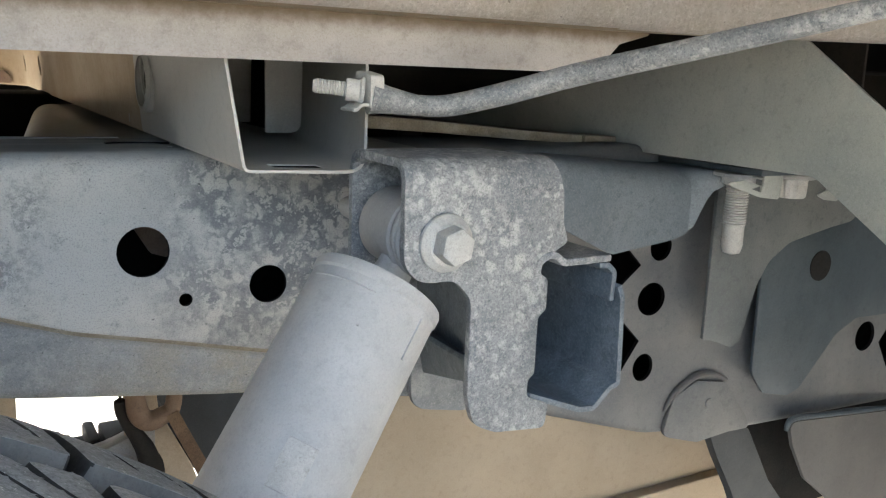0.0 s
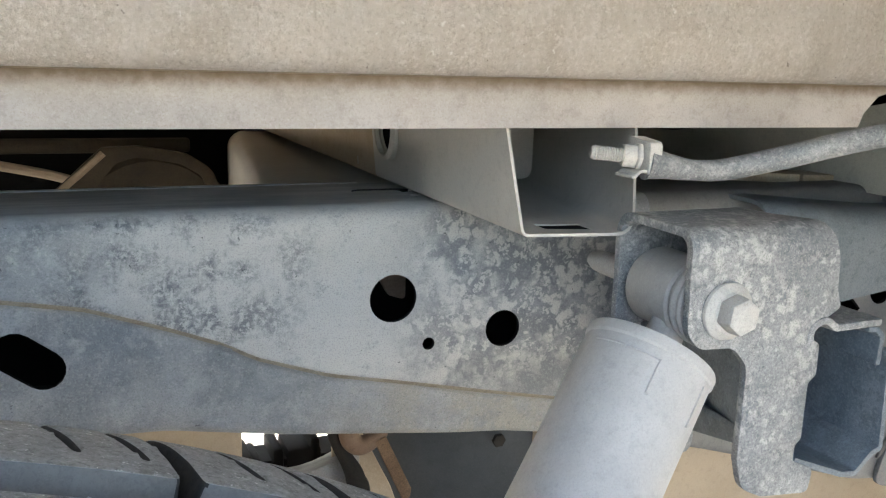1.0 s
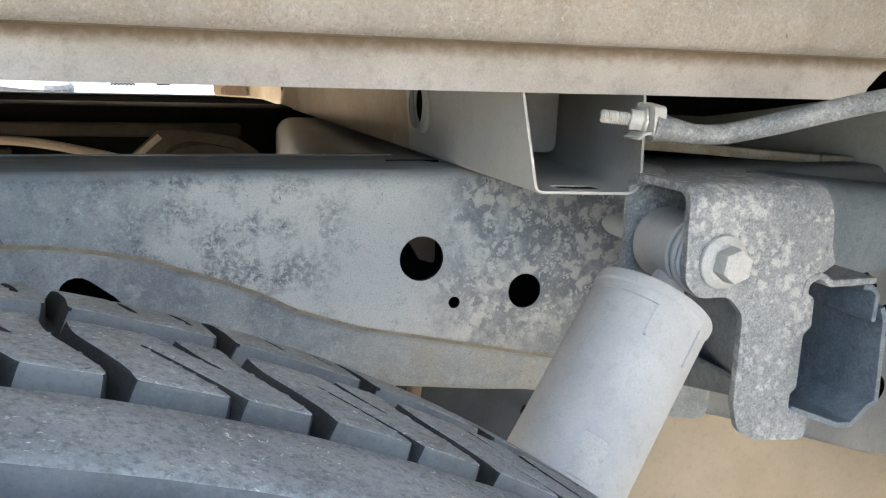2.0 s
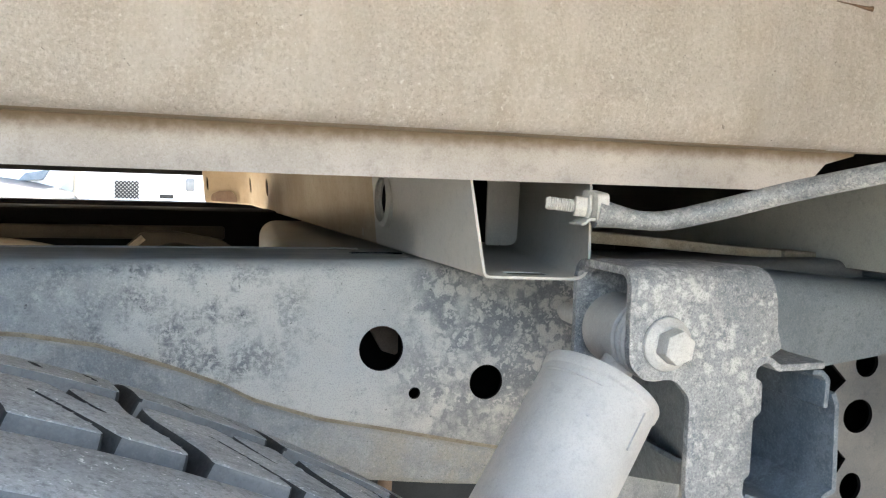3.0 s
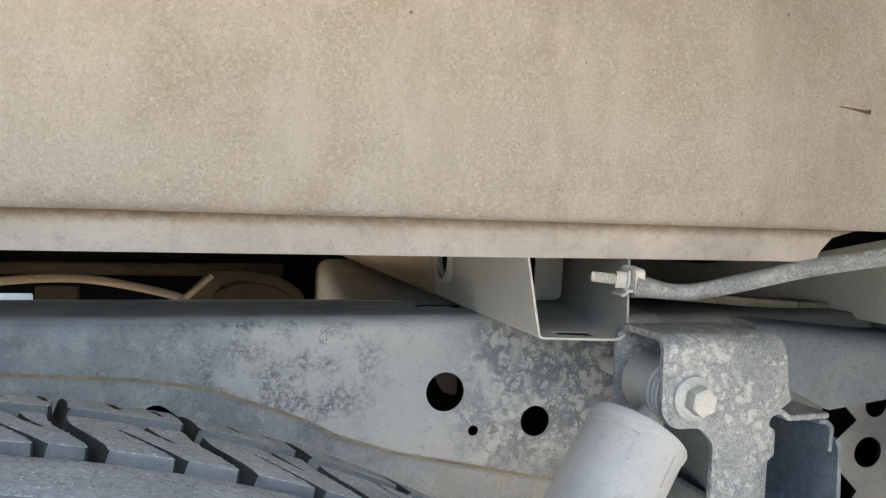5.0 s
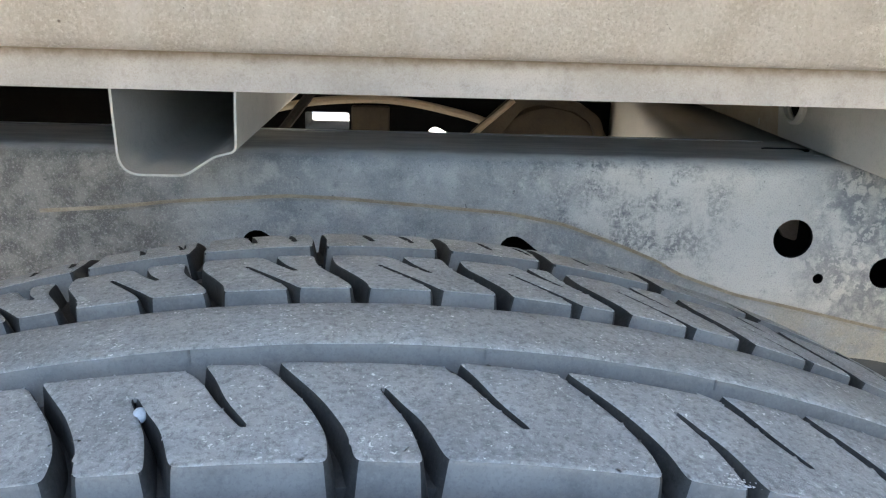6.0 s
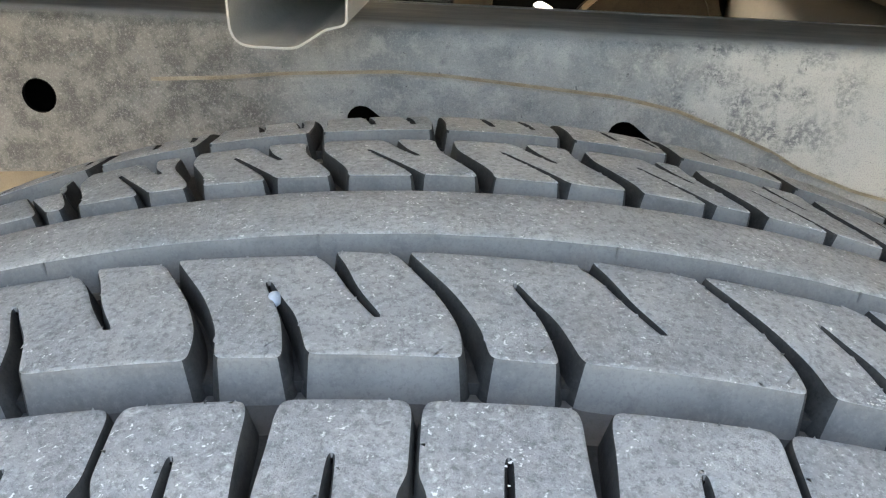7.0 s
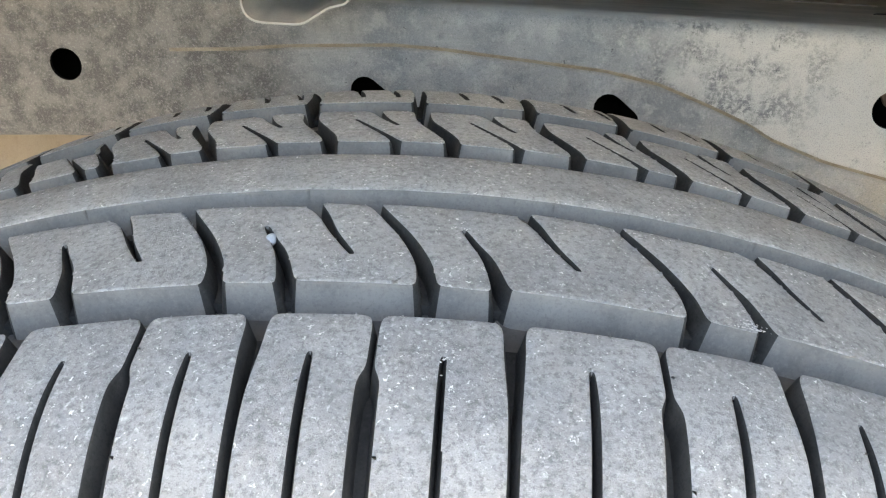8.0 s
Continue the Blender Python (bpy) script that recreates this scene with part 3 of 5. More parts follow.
part("pipe", pipe([(-0.62, 0.655, 0.715), (-0.55, 0.655, 0.728), (-0.46, 0.655, 0.747), (-0.35, 0.655, 0.752), (-0.25, 0.655, 0.735), (-0.2, 0.655, 0.72)], [0.006] * 6, 10), TAN, far, "tan dusty pipe along the rail")
part("conduit", soften(box(-1.1, -0.07, 0.655, 0.669, 0.757, 0.775), 0.004, 2, 40), BROWN, far, "brown dusty conduit")
part("panel", soften(box(-0.408, -0.352, 0.655, 0.669, 0.69, 0.742), 0.002, 1, 40), BROWN, far, "brown dusted panel")
part("strap", pipe([(-0.455, 0.63, 0.775), (-0.475, 0.63, 0.748), (-0.50, 0.63, 0.715), (-0.52, 0.63, 0.69)], [0.007] * 4, 8), DARK, far)


# ---- bed: wheelhouse wall, hem, floor ----
def wheelhouse():
    house = thing("wheelhouse", (-0.3, -0.14, 0.847), "dusty beige textured wheelhouse panel of the truck bed", "body panel")
    bm = ribbon([(-0.1205, z) for z in (0.90, 0.88, 0.874, 0.871, 0.868, 0.865, 0.860, 0.855)] + [(-0.1208, 0.8525), (-0.1212, 0.8495), (-0.1212, 0.8475)], YZ, -1.3, 0.214, 0.0035, 60)
    for v in bm.verts:
        v.co.y += 0.0012 * noise.noise(Vector((v.co.x * 9, 0, 0)))
        if v.co.x > 0.2:
            v.co.x += float(np.interp(v.co.z, (0.8475, 0.855, 0.865, 0.871, 0.90), (0.001, 0.005, 0.015, 0.037, 0.06)))
    part("hem_flange", bm, HEM, house, "straight pressed hem flange")
    # panel section: lower lip, rounded belly, wall, unseen roof set high for the light
    line = rounded([(-0.118, 0.8722), (-0.1565, 0.8712), (-0.1618, 0.890), (-0.166, 1.06), (-0.19, 1.24), (-0.28, 1.345), (-0.58, 1.345)], [0, 0.013, 0.018, 0.06, 0.08, 0.06, 0], 7, closed=False)
    bm = bmesh.new()
    xs = list(np.arange(-1.3, 0.9001, 0.03))
    rows = []
    for x in xs:
        out = 1.6 * max(x - 0.17, 0) ** 2 + 0.5 * max(-0.95 - x, 0) ** 2
        rows.append([bm.verts.new((x, max(y - min(out, 0.40), -0.598) + 0.0015 * noise.noise(Vector((x * 4, 0, z * 5))), z)) for y, z in line])
    for a, b in zip(rows, rows[1:]):
        for k in range(len(line) - 1):
            bm.faces.new((a[k], a[k + 1], b[k + 1], b[k]))
    bmesh.ops.solidify(bm, geom=bm.faces[:], thickness=-0.002)
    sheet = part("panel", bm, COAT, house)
    # lip underside: brown dirt colour that also paints the fold's shade
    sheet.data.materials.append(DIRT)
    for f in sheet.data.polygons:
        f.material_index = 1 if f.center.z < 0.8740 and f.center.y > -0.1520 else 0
    # a dark smear and a drip mark on the panel
    stain = pipe([(0.186, -0.1678, 0.9535), (0.196, -0.1684, 0.9525), (0.206, -0.1692, 0.9512), (0.2095, -0.1698, 0.9510)], [0.0003, 0.0005, 0.0011, 0.0016], 8)
    part("stain", stain, RUST, sheet, "dark dried smear")


wheelhouse()


def bed_floor():
    bed = thing("bed_floor", (0, 0.385, 0.89), "ribbed beige underside of the pickup bed floor", "bed floor")
    # floor sheet black: the shade under the bed is painted in
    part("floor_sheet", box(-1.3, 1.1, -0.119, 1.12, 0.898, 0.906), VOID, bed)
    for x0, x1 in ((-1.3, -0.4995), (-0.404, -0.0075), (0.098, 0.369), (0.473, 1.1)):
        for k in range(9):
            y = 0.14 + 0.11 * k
            # tan only for the far lit ribs; the rest painted black as shade
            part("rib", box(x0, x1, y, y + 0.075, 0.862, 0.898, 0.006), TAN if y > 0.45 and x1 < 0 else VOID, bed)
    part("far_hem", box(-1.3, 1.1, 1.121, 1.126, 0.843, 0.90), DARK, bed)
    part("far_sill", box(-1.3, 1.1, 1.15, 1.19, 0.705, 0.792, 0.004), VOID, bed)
    part("side_wall", box(-1.3, 1.1, 1.13, 1.15, 0.90, 1.35), TAN, bed)
    # unseen roof over the bed, added to block the sun
    part("roof_sheet", box(-1.3, 1.1, -0.50, 1.375, 1.36, 1.38), TAN, bed)
    # unseen bed sides, their arches sized to shape the light
    for y, r in ((-0.605, 0.70), (1.375, 0.60)):
        arch = [(-0.34 + r * math.cos(a), 0.37 + r * math.sin(a)) for a in (math.pi * k / 24 for k in range(25))]
        face = [(1.1, 0.28), (1.1, 1.38), (-1.3, 1.38), (-1.3, 0.28)] + [(x, max(z, 0.28)) for x, z in arch[::-1]]
        part("bedside", slab(face, XZ, y, y + 0.004), WHITE_PAINT, bed)
    # unseen walls at both ends, added to block light
    for x, low in ((-1.3, 0.25), (1.1, 0.05)):
        part("end_wall", box(x, x + 0.01, -0.60, 1.37, low, 1.36), DARK, bed)


bed_floor()


# ---- bed crossmembers ----
def right_crossmember():
    cm = thing("bed_crossmember", (0.03, 0.4, 0.793), "dusty grey steel bed crossmember with open end", "crossmember")
    line = rounded([(-0.006, 0.90), (-0.005, 0.8475), (-0.005, 0.846), (0.0000, 0.7955), (0.0590, 0.7945), (0.0620, 0.846), (0.0620, 0.8475), (0.0640, 0.90)], [0, 0, 0, 0.003, 0.010, 0, 0, 0], 6, closed=False)
    bm = ribbon(line, XZ, -0.122, 1.118, -0.0015, 70)
    for v in bm.verts:
        if v.co.y < -0.1:
            v.co.y += 0.22 * (v.co.z - 0.80) - 0.10 * v.co.x
            if v.co.z > 0.847:
                v.co.y = max(v.co.y, -0.117)
    for v in bm.verts:
        if v.co.x > 0.03:
            v.co.x += 0.2 * min(max(v.co.y + 0.13, 0), 0.17)
        else:
            v.co.x += 0.003 * min(max(v.co.y, 0), 1.0) - 0.068 * min(max((v.co.y - 0.99) / 0.11, 0), 1) ** 1.5
    cut = bmesh.new()
    put(cut, slab(circle(0.072, 0.831, 0.0165, 0.0165), YZ, -0.02, 0.02))
    for y, r in ((0.744, 0.013), (0.958, 0.013), (1.094, 0.0022)):
        put(cut, slab(circle(y, 0.829, r, 0.013), YZ, -0.09, 0.02))
    put(cut, slab(rounded([(0.018, -0.112), (0.018, -0.099), (0.043, -0.103), (0.043, -0.117)], 0.001, 2), XY, 0.78, 0.81))
    ch = part_of("channel", carve(bm, cut), SHEET, cm)
    ch.data.materials.append(DIRT)
    ch.data.materials.append(VOID)
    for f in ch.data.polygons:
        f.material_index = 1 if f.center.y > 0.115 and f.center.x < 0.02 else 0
        # inner faces painted black in place of shade
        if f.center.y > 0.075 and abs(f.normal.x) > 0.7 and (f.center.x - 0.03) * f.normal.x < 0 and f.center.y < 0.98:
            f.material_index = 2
    part("hole_collar", lathe([(0.0165, 0), (0.0205, 0), (0.0205, 0.004), (0.018, 0.006), (0.0165, 0.006)], 32, caps=False, m=along((-0.003, 0.072, 0.831), (-1, 0.072, 0.831))), SHEET, ch)
    part("inner_flange", slab(rounded([(0.064, 0.897), (0.064, 0.800), (0.089, 0.800), (0.091, 0.897)], [0, 0.002, 0.008, 0]), XZ, 0.037, 0.039, bevel=0.0006), SHEET, cm)
    part("inner_web", slab([(-0.002, 0.897), (-0.002, 0.799), (0.090, 0.799), (0.092, 0.897)], XZ, 0.150, 0.152), SHEET, cm)
    # black plates that paint the shade behind the holes
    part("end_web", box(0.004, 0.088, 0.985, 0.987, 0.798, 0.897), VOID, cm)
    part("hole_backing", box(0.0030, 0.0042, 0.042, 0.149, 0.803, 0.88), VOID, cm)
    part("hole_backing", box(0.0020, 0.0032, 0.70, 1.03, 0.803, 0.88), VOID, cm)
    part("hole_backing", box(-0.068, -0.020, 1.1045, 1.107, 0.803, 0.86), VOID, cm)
    # arched notch low on the flared end, its brown shade drawn as a patch
    bm = slab(rounded([(1.024, 0.7972), (1.028, 0.808), (1.042, 0.8165), (1.066, 0.8165), (1.082, 0.810), (1.084, 0.7972)], 0.006), YZ, -0.0021, -0.0014)
    for v in bm.verts:
        v.co.x += -0.0025 - 0.068 * ((v.co.y - 0.99) / 0.11) ** 1.5
    part("dirt_patch", bm, COPPER, ch, "brown patch drawn for an arched notch")
    part("mount_pad", box(0.012, 0.046, -0.02, 0.09, TOP - 0.0005, 0.7945), BLACK_RUBBER, cm, "black rubber pad")
    # black insert standing in for the slot's shade
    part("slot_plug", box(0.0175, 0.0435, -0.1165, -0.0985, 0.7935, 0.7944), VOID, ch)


right_crossmember()


def left_crossmember():
    cm = thing("bed_crossmember", (-0.46, 0.4, 0.798), "grey steel bed crossmember end with a stepped underside", "crossmember")
    line = rounded([(-0.4990, 0.90), (-0.4945, 0.7972), (-0.4565, 0.7972), (-0.4390, 0.8090), (-0.4265, 0.8125), (-0.4245, 0.90)], [0, 0.013, 0.016, 0.016, 0.004, 0], 6, closed=False)
    bm = ribbon(line, XZ, -0.1195, 0.89, -0.0014, 40)
    cut = put(bmesh.new(), slab(stadium(-0.447, -0.088, 0.006, 0.0025, 0.3), XY, 0.79, 0.82))
    part_of("channel", carve(bm, cut), SHEET, cm)
    part("rear_flange", soften(box(-0.4255, -0.405, -0.05, 0.88, 0.893, 0.8975), 0.001, 1, 40), SHEET, cm)


left_crossmember()


def mount_crossmember():
    cm = thing("bed_crossmember", (0.40, 0.3, 0.786), "wide grey-green sheet steel bed crossmember above the mount", "crossmember")
    face = rounded([(0.89, 0.795), (0.89, 0.7865), (-0.160, 0.7865), (-0.232, 0.742), (-0.262, 0.742), (-0.232, 0.812), (-0.135, 0.879), (-0.05, 0.866), (0.05, 0.845), (0.16, 0.828), (0.25, 0.816)], [0, 0, 0.02, 0.01, 0.01, 0.02, 0.022, 0.05, 0.05, 0.05, 0.05], 6)
    part("side_wall", slab(face, YZ, 0.370, 0.3725, bevel=0.0008), WALL_SHEET, cm)
    # dark wall added to close the bright gap behind
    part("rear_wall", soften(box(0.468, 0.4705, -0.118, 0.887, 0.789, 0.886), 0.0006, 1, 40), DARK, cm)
    # unseen sheet, added to block light from below
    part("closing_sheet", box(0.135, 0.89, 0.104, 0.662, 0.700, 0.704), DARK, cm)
    part("base_flange", ribbon([(-0.235, 0.742), (-0.163, 0.7865), (0.89, 0.7865)], lambda p, d: Vector((d, p[0], p[1])), 0.372, 0.47, 0.0025), SHEET, cm)


mount_crossmember()

# ---- shock bracket ----
FRONT, BACK, FOLD = -0.185, -0.123, 0.011


def bend(x, s):
    """From the flat pattern to the folded bracket: s runs up the front, over the top and down the back."""
    z1 = 0.806 - FOLD
    quarter = FOLD * math.pi / 2
    flat = (BACK - FRONT) - 2 * FOLD
    if s <= z1:
        return Vector((x, FRONT, s)), Vector((0, 1, 0))
    s -= z1
    if s <= quarter:
        a = s / FOLD
        return Vector((x, FRONT + FOLD - FOLD * math.cos(a), z1 + FOLD * math.sin(a))), Vector((0, math.cos(a), -math.sin(a)))
    s -= quarter
    if s <= flat:
        return Vector((x, FRONT + FOLD + s, 0.806)), Vector((0, 0, -1))
    s -= flat
    if s <= quarter:
        a = s / FOLD
        return Vector((x, BACK - FOLD + FOLD * math.sin(a), z1 + FOLD * math.cos(a))), Vector((0, -math.sin(a), -math.cos(a)))
    s -= quarter
    return Vector((x, BACK, z1 - s)), Vector((0, -1, 0))


def shock_bracket():
    br = thing("shock_bracket", (0.12, -0.09, 0.663), "mottled galvanised steel shock absorber bracket, dusty", "bracket")
    s_top = 0.806 - FOLD + FOLD * math.pi + (BACK - FRONT - 2 * FOLD) + 0.050
    pts = [(0.054, s_top), (0.054, 0.757), (0.063, 0.7485), (0.082, 0.748), (0.0915, 0.738), (0.0925, 0.688), (0.096, 0.672), (0.110, 0.6655), (0.141, 0.6625), (0.1425, 0.676),
           (0.128, 0.682), (0.1285, 0.691), (0.1325, 0.694), (0.1325, 0.724), (0.1375, 0.728), (0.1375, 0.744), (0.1325, 0.7470), (0.1325, 0.7525), (0.1385, 0.7565), (0.1490, 0.7625), (0.1455, 0.772), (0.1440, 0.788), (0.137, 0.812), (0.128, 0.832), (0.110, s_top)]
    rad = [0.004, 0.012, 0.01, 0.010, 0.012, 0.01, 0.012, 0.008, 0.004, 0.004, 0.004, 0.003, 0.003, 0.003, 0.003, 0.004, 0.003, 0.004, 0.004, 0.003, 0.01, 0.016, 0.02, 0.02, 0.004]
    flat = rounded(pts, rad, 4)
    bm = bmesh.new()
    vs = [bm.verts.new((p[0], p[1], 0)) for p in flat]
    bmesh.ops.triangle_fill(bm, edges=[bm.edges.new((vs[i - 1], vs[i])) for i in range(len(vs))], use_beauty=True)
    for k in range(60):
        s = 0.788 + k * 0.0025
        bmesh.ops.bisect_plane(bm, geom=bm.verts[:] + bm.edges[:] + bm.faces[:], plane_co=(0, s, 0), plane_no=(0, 1, 0), dist=1e-6)
    bm.verts.index_update()
    top, low = {}, {}
    out = bmesh.new()
    for v in bm.verts:
        p, n = bend(v.co.x, v.co.y)
        p = p + Vector((0, 0.0012 * noise.noise(Vector((v.co.x * 40, v.co.y * 40, 0))), 0))
        top[v.index], low[v.index] = out.verts.new(p), out.verts.new(p + n * 0.0042)
    for f in bm.faces:
        i = [v.index for v in f.verts]
        out.faces.new([top[k] for k in i])
        out.faces.new([low[k] for k in reversed(i)])
    for e in bm.edges:
        if len(e.link_faces) == 1:
            a, b = e.verts[0].index, e.verts[1].index
            out.faces.new((top[a], top[b], low[b], low[a]))
    bm.free()
    bmesh.ops.recalc_face_normals(out, faces=out.faces)
    soften(out, 0.0011, 2, 60)
    part("saddle_plate", out, GALV, br)
    lip = rounded([(0.1325, 0.7450), (0.1330, 0.7520), (0.1395, 0.7550), (0.1465, 0.7495), (0.1785, 0.7500)], [0, 0.004, 0.005, 0.008, 0], 6, closed=False)
    part("tongue", soften(ribbon(lip, XZ, FRONT - 0.001, FRONT + 0.050, 0.0042, 6), 0.0014, 2, 70), GALV, br, "folded blue-grey tongue")
    up = rounded([(0.1740, 0.7492), (0.1810, 0.7485), (0.1868, 0.7435), (0.1858, 0.7265)], [0, 0.005, 0.006, 0], 6, closed=False)
    part("upper_gusset", soften(ribbon(up, XZ, FRONT + 0.003, -0.012, -0.0034, 6), 0.001, 2, 70), BLUE_GALV, br, "blue-grey folded gusset")
    low_ = rounded([(0.1885, 0.736), (0.1915, 0.729), (0.1935, 0.678), (0.187, 0.676), (0.176, 0.6655), (0.165, 0.6665), (0.1305, 0.680)], [0, 0.003, 0.004, 0.003, 0.006, 0.004, 0], 5, closed=False)
    part("lower_gusset", soften(ribbon(low_, XZ, FRONT + 0.001, -0.008, -0.003, 6), 0.001, 2, 70), BLUE_GALV, br, "blue-grey folded gusset")
    side = rounded([(0.122, 0.752), (0.122, 0.70), (0.128, 0.685)], [0, 0.03, 0], 6, closed=False)
    web = ribbon(side, XZ, FRONT + 0.0044, -0.002, -0.0035, 8)
    for v in web.verts:
        deep = v.co.y - FRONT
        v.co.x += 0.24 * deep
        if v.co.z < 0.72:
            v.co.z -= 0.30 * deep * min((0.72 - v.co.z) / 0.03, 1.0)
    part("side_web", web, BLUE_GALV, br)
    return br


shock_bracket()
BOLT = Vector((0.0755, 0, 0.767))


def bolt():
    b = thing("mount_bolt", (BOLT.x, -0.14, BOLT.z - 0.012), "dusty flanged hex bolt through the shock bracket", "bolt")
    to = along((BOLT.x, FRONT, BOLT.z), (BOLT.x, FRONT - 1, BOLT.z))
    head = bmesh.new()
    hexa = lambda r: [Vector((r * math.cos(math.pi / 3 * k + 0.35), r * math.sin(math.pi / 3 * k + 0.35))) for k in range(6)]
    h = slab(hexa(0.0098), XY, 0.004, 0.0135)
    for v in h.verts:
        if v.co.z > 0.013:
            v.co.x *= 0.93
            v.co.y *= 0.93
    soften(h, 0.0009, 2, 25)
    h.transform(to)
    head_ob = part("hex_head", h, PALE, b)
    part("flange", lathe([(0.001, 0), (0.0135, 0), (0.0142, 0.0012), (0.0138, 0.0026), (0.0105, 0.0052), (0.001, 0.0052)], 36, m=to), PALE, head_ob)
    back = along((BOLT.x, BACK + 0.001, BOLT.z), (BOLT.x, 1, BOLT.z))
    part("nut", put(lathe([(0.001, 0), (0.0095, 0), (0.0095, 0.010), (0.0085, 0.012), (0.001, 0.012)], 6, m=back), lathe([(0.001, 0.012), (0.0066, 0.012), (0.0066, 0.040), (0.0062, 0.047), (0.0045, 0.052), (0.001, 0.053)], 20, m=back)), PALE, b)


bolt()


def shock():
    d = SHOCK_WAY.normalized()
    sh = thing("shock_absorber", (-0.05, -0.22, 0.5), "dusty light grey shock absorber with bushed eye", "shock absorber")
    m = along((BOLT.x, -0.18, BOLT.z), (BOLT.x, 0, BOLT.z))
    eye = lathe([(0.012, 0.0140), (0.0194, 0.0140), (0.0206, 0.0150), (0.0206, 0.0168), (0.0200, 0.0176), (0.0200, 0.0475), (0.0192, 0.049), (0.012, 0.049)], 48, m=m)
    eye_ob = part("eye", eye, TUBE, sh)
    part("bush", lathe([(0.008, 0.002), (0.0205, 0.002), (0.0215, 0.0032), (0.0212, 0.0048), (0.0196, 0.0056), (0.0196, 0.0070), (0.0208, 0.0078), (0.0212, 0.0090), (0.0208, 0.0104), (0.0188, 0.0114), (0.0188, 0.0140), (0.008, 0.0140)], 40, m=m), TUBE, eye_ob, "grey rubber bush")
    top = Vector((BOLT.x, -0.152, BOLT.z)) + d * 0.0322 + SHOCK_OFF
    to = along(top, top + d)
    part("neck", lathe([(0.001, -0.018), (0.0090, -0.016), (0.0100, -0.004), (0.014, -0.001), (0.016, 0.002), (0.001, 0.002)], 32, m=Matrix.Translation((0.003, 0, 0)) @ to), TUBE, sh)
    tube = part("dust_tube", lathe([(0.001, 0.0), (0.0300, 0.0), (0.0325, 0.0008), (0.0332, 0.0025), (0.0331, 0.0060), (0.0322, 0.0072), (0.0322, 0.05), (0.0327, 0.19), (0.030, 0.192), (0.001, 0.192)], 64, m=to), TUBE, sh)
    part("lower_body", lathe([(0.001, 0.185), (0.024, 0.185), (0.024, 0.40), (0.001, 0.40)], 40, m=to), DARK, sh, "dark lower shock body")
    # raised label and two short cast lines on the tube
    for a0, a1, z0, z1, name in ((0.95, 1.38, 0.084, 0.107, "label"), (1.25, 1.29, 0.012, 0.030, "seam"), (1.27, 2.35, 0.0115, 0.0128, "seam"), (0.38, 0.42, 0.010, 0.032, "seam")):
        bm = bmesh.new()
        rows = []
        for k in range(9):
            a = SHOCK_TURN + a0 + (a1 - a0) * k / 8
            rows.append([bm.verts.new((r * math.cos(a), r * math.sin(a), z)) for r, z in ((0.0316, z0), (0.0330, z0 + 0.0006), (0.0330, z1 - 0.0006), (0.0316, z1))])
        for p, q in zip(rows, rows[1:]):
            for i in range(3):
                bm.faces.new((p[i], p[i + 1], q[i + 1], q[i]))
        bm.faces.new(rows[0])
        bm.faces.new(rows[-1])
        bm.transform(to)
        part(name, bm, PALE if name == "label" else TUBE, tube)


SHOCK_WAY, SHOCK_OFF, SHOCK_TURN = Vector((-0.602, -0.25, -0.775)), Vector((-0.002, 0.0, -0.001)), -0.4
shock()


# ---- stay rod with its threaded end and clip ----
def stay_rod():
    rod = thing("stay_rod", (0.1, -0.15, 0.826), "dusty grey bent steel stay rod bolted to the crossmember", "rod")
    pts = [(0.056, -0.141, 0.832), (0.066, -0.143, 0.8305), (0.080, -0.146, 0.8285), (0.096, -0.151, 0.829), (0.119, -0.165, 0.836), (0.150, -0.190, 0.848), (0.176, -0.238, 0.861), (0.199, -0.300, 0.876), (0.215, -0.36, 0.890)]
    part("bar", pipe(pts, [0.0085, 0.0066, 0.0052, 0.0055, 0.0058, 0.0057, 0.0052, 0.0047, 0.0045], 18), GALV, rod)
    saddle = rounded([(-0.1475, 0.8265), (-0.1475, 0.8425), (-0.1285, 0.8445), (-0.1285, 0.8290)], [0.002, 0.003, 0.003, 0.002], 4)
    part("clip", soften(slab(saddle, YZ, 0.0535, 0.0605), 0.0008, 2, 40), PALE, rod)
    part("clip_tail", soften(ribbon(rounded([(0.0450, 0.8250), (0.0475, 0.8250), (0.0500, 0.8275), (0.0545, 0.8275)], [0, 0.003, 0.003, 0], 4, closed=False), XZ, -0.146, -0.131, 0.0016), 0.0004, 1, 60), PALE, rod)
    m = along((0.0540, -0.138, 0.8345), (0.0255, -0.128, 0.8370))
    part("nut", soften(lathe([(0.001, 0), (0.0078, 0), (0.0078, 0.002), (0.0062, 0.002), (0.0062, 0.009), (0.001, 0.009)], 6, m=m), 0.0005, 1, 30), PALE, rod)
    prof = [(0.001, 0.009)]
    for k in range(11):
        z = 0.009 + k * 0.0013
        prof += [(0.0033, z), (0.0038, z + 0.00065)]
    prof += [(0.0028, 0.0245), (0.001, 0.025)]
    part("threaded_end", lathe(prof, 18, m=m), PALE, rod)


stay_rod()


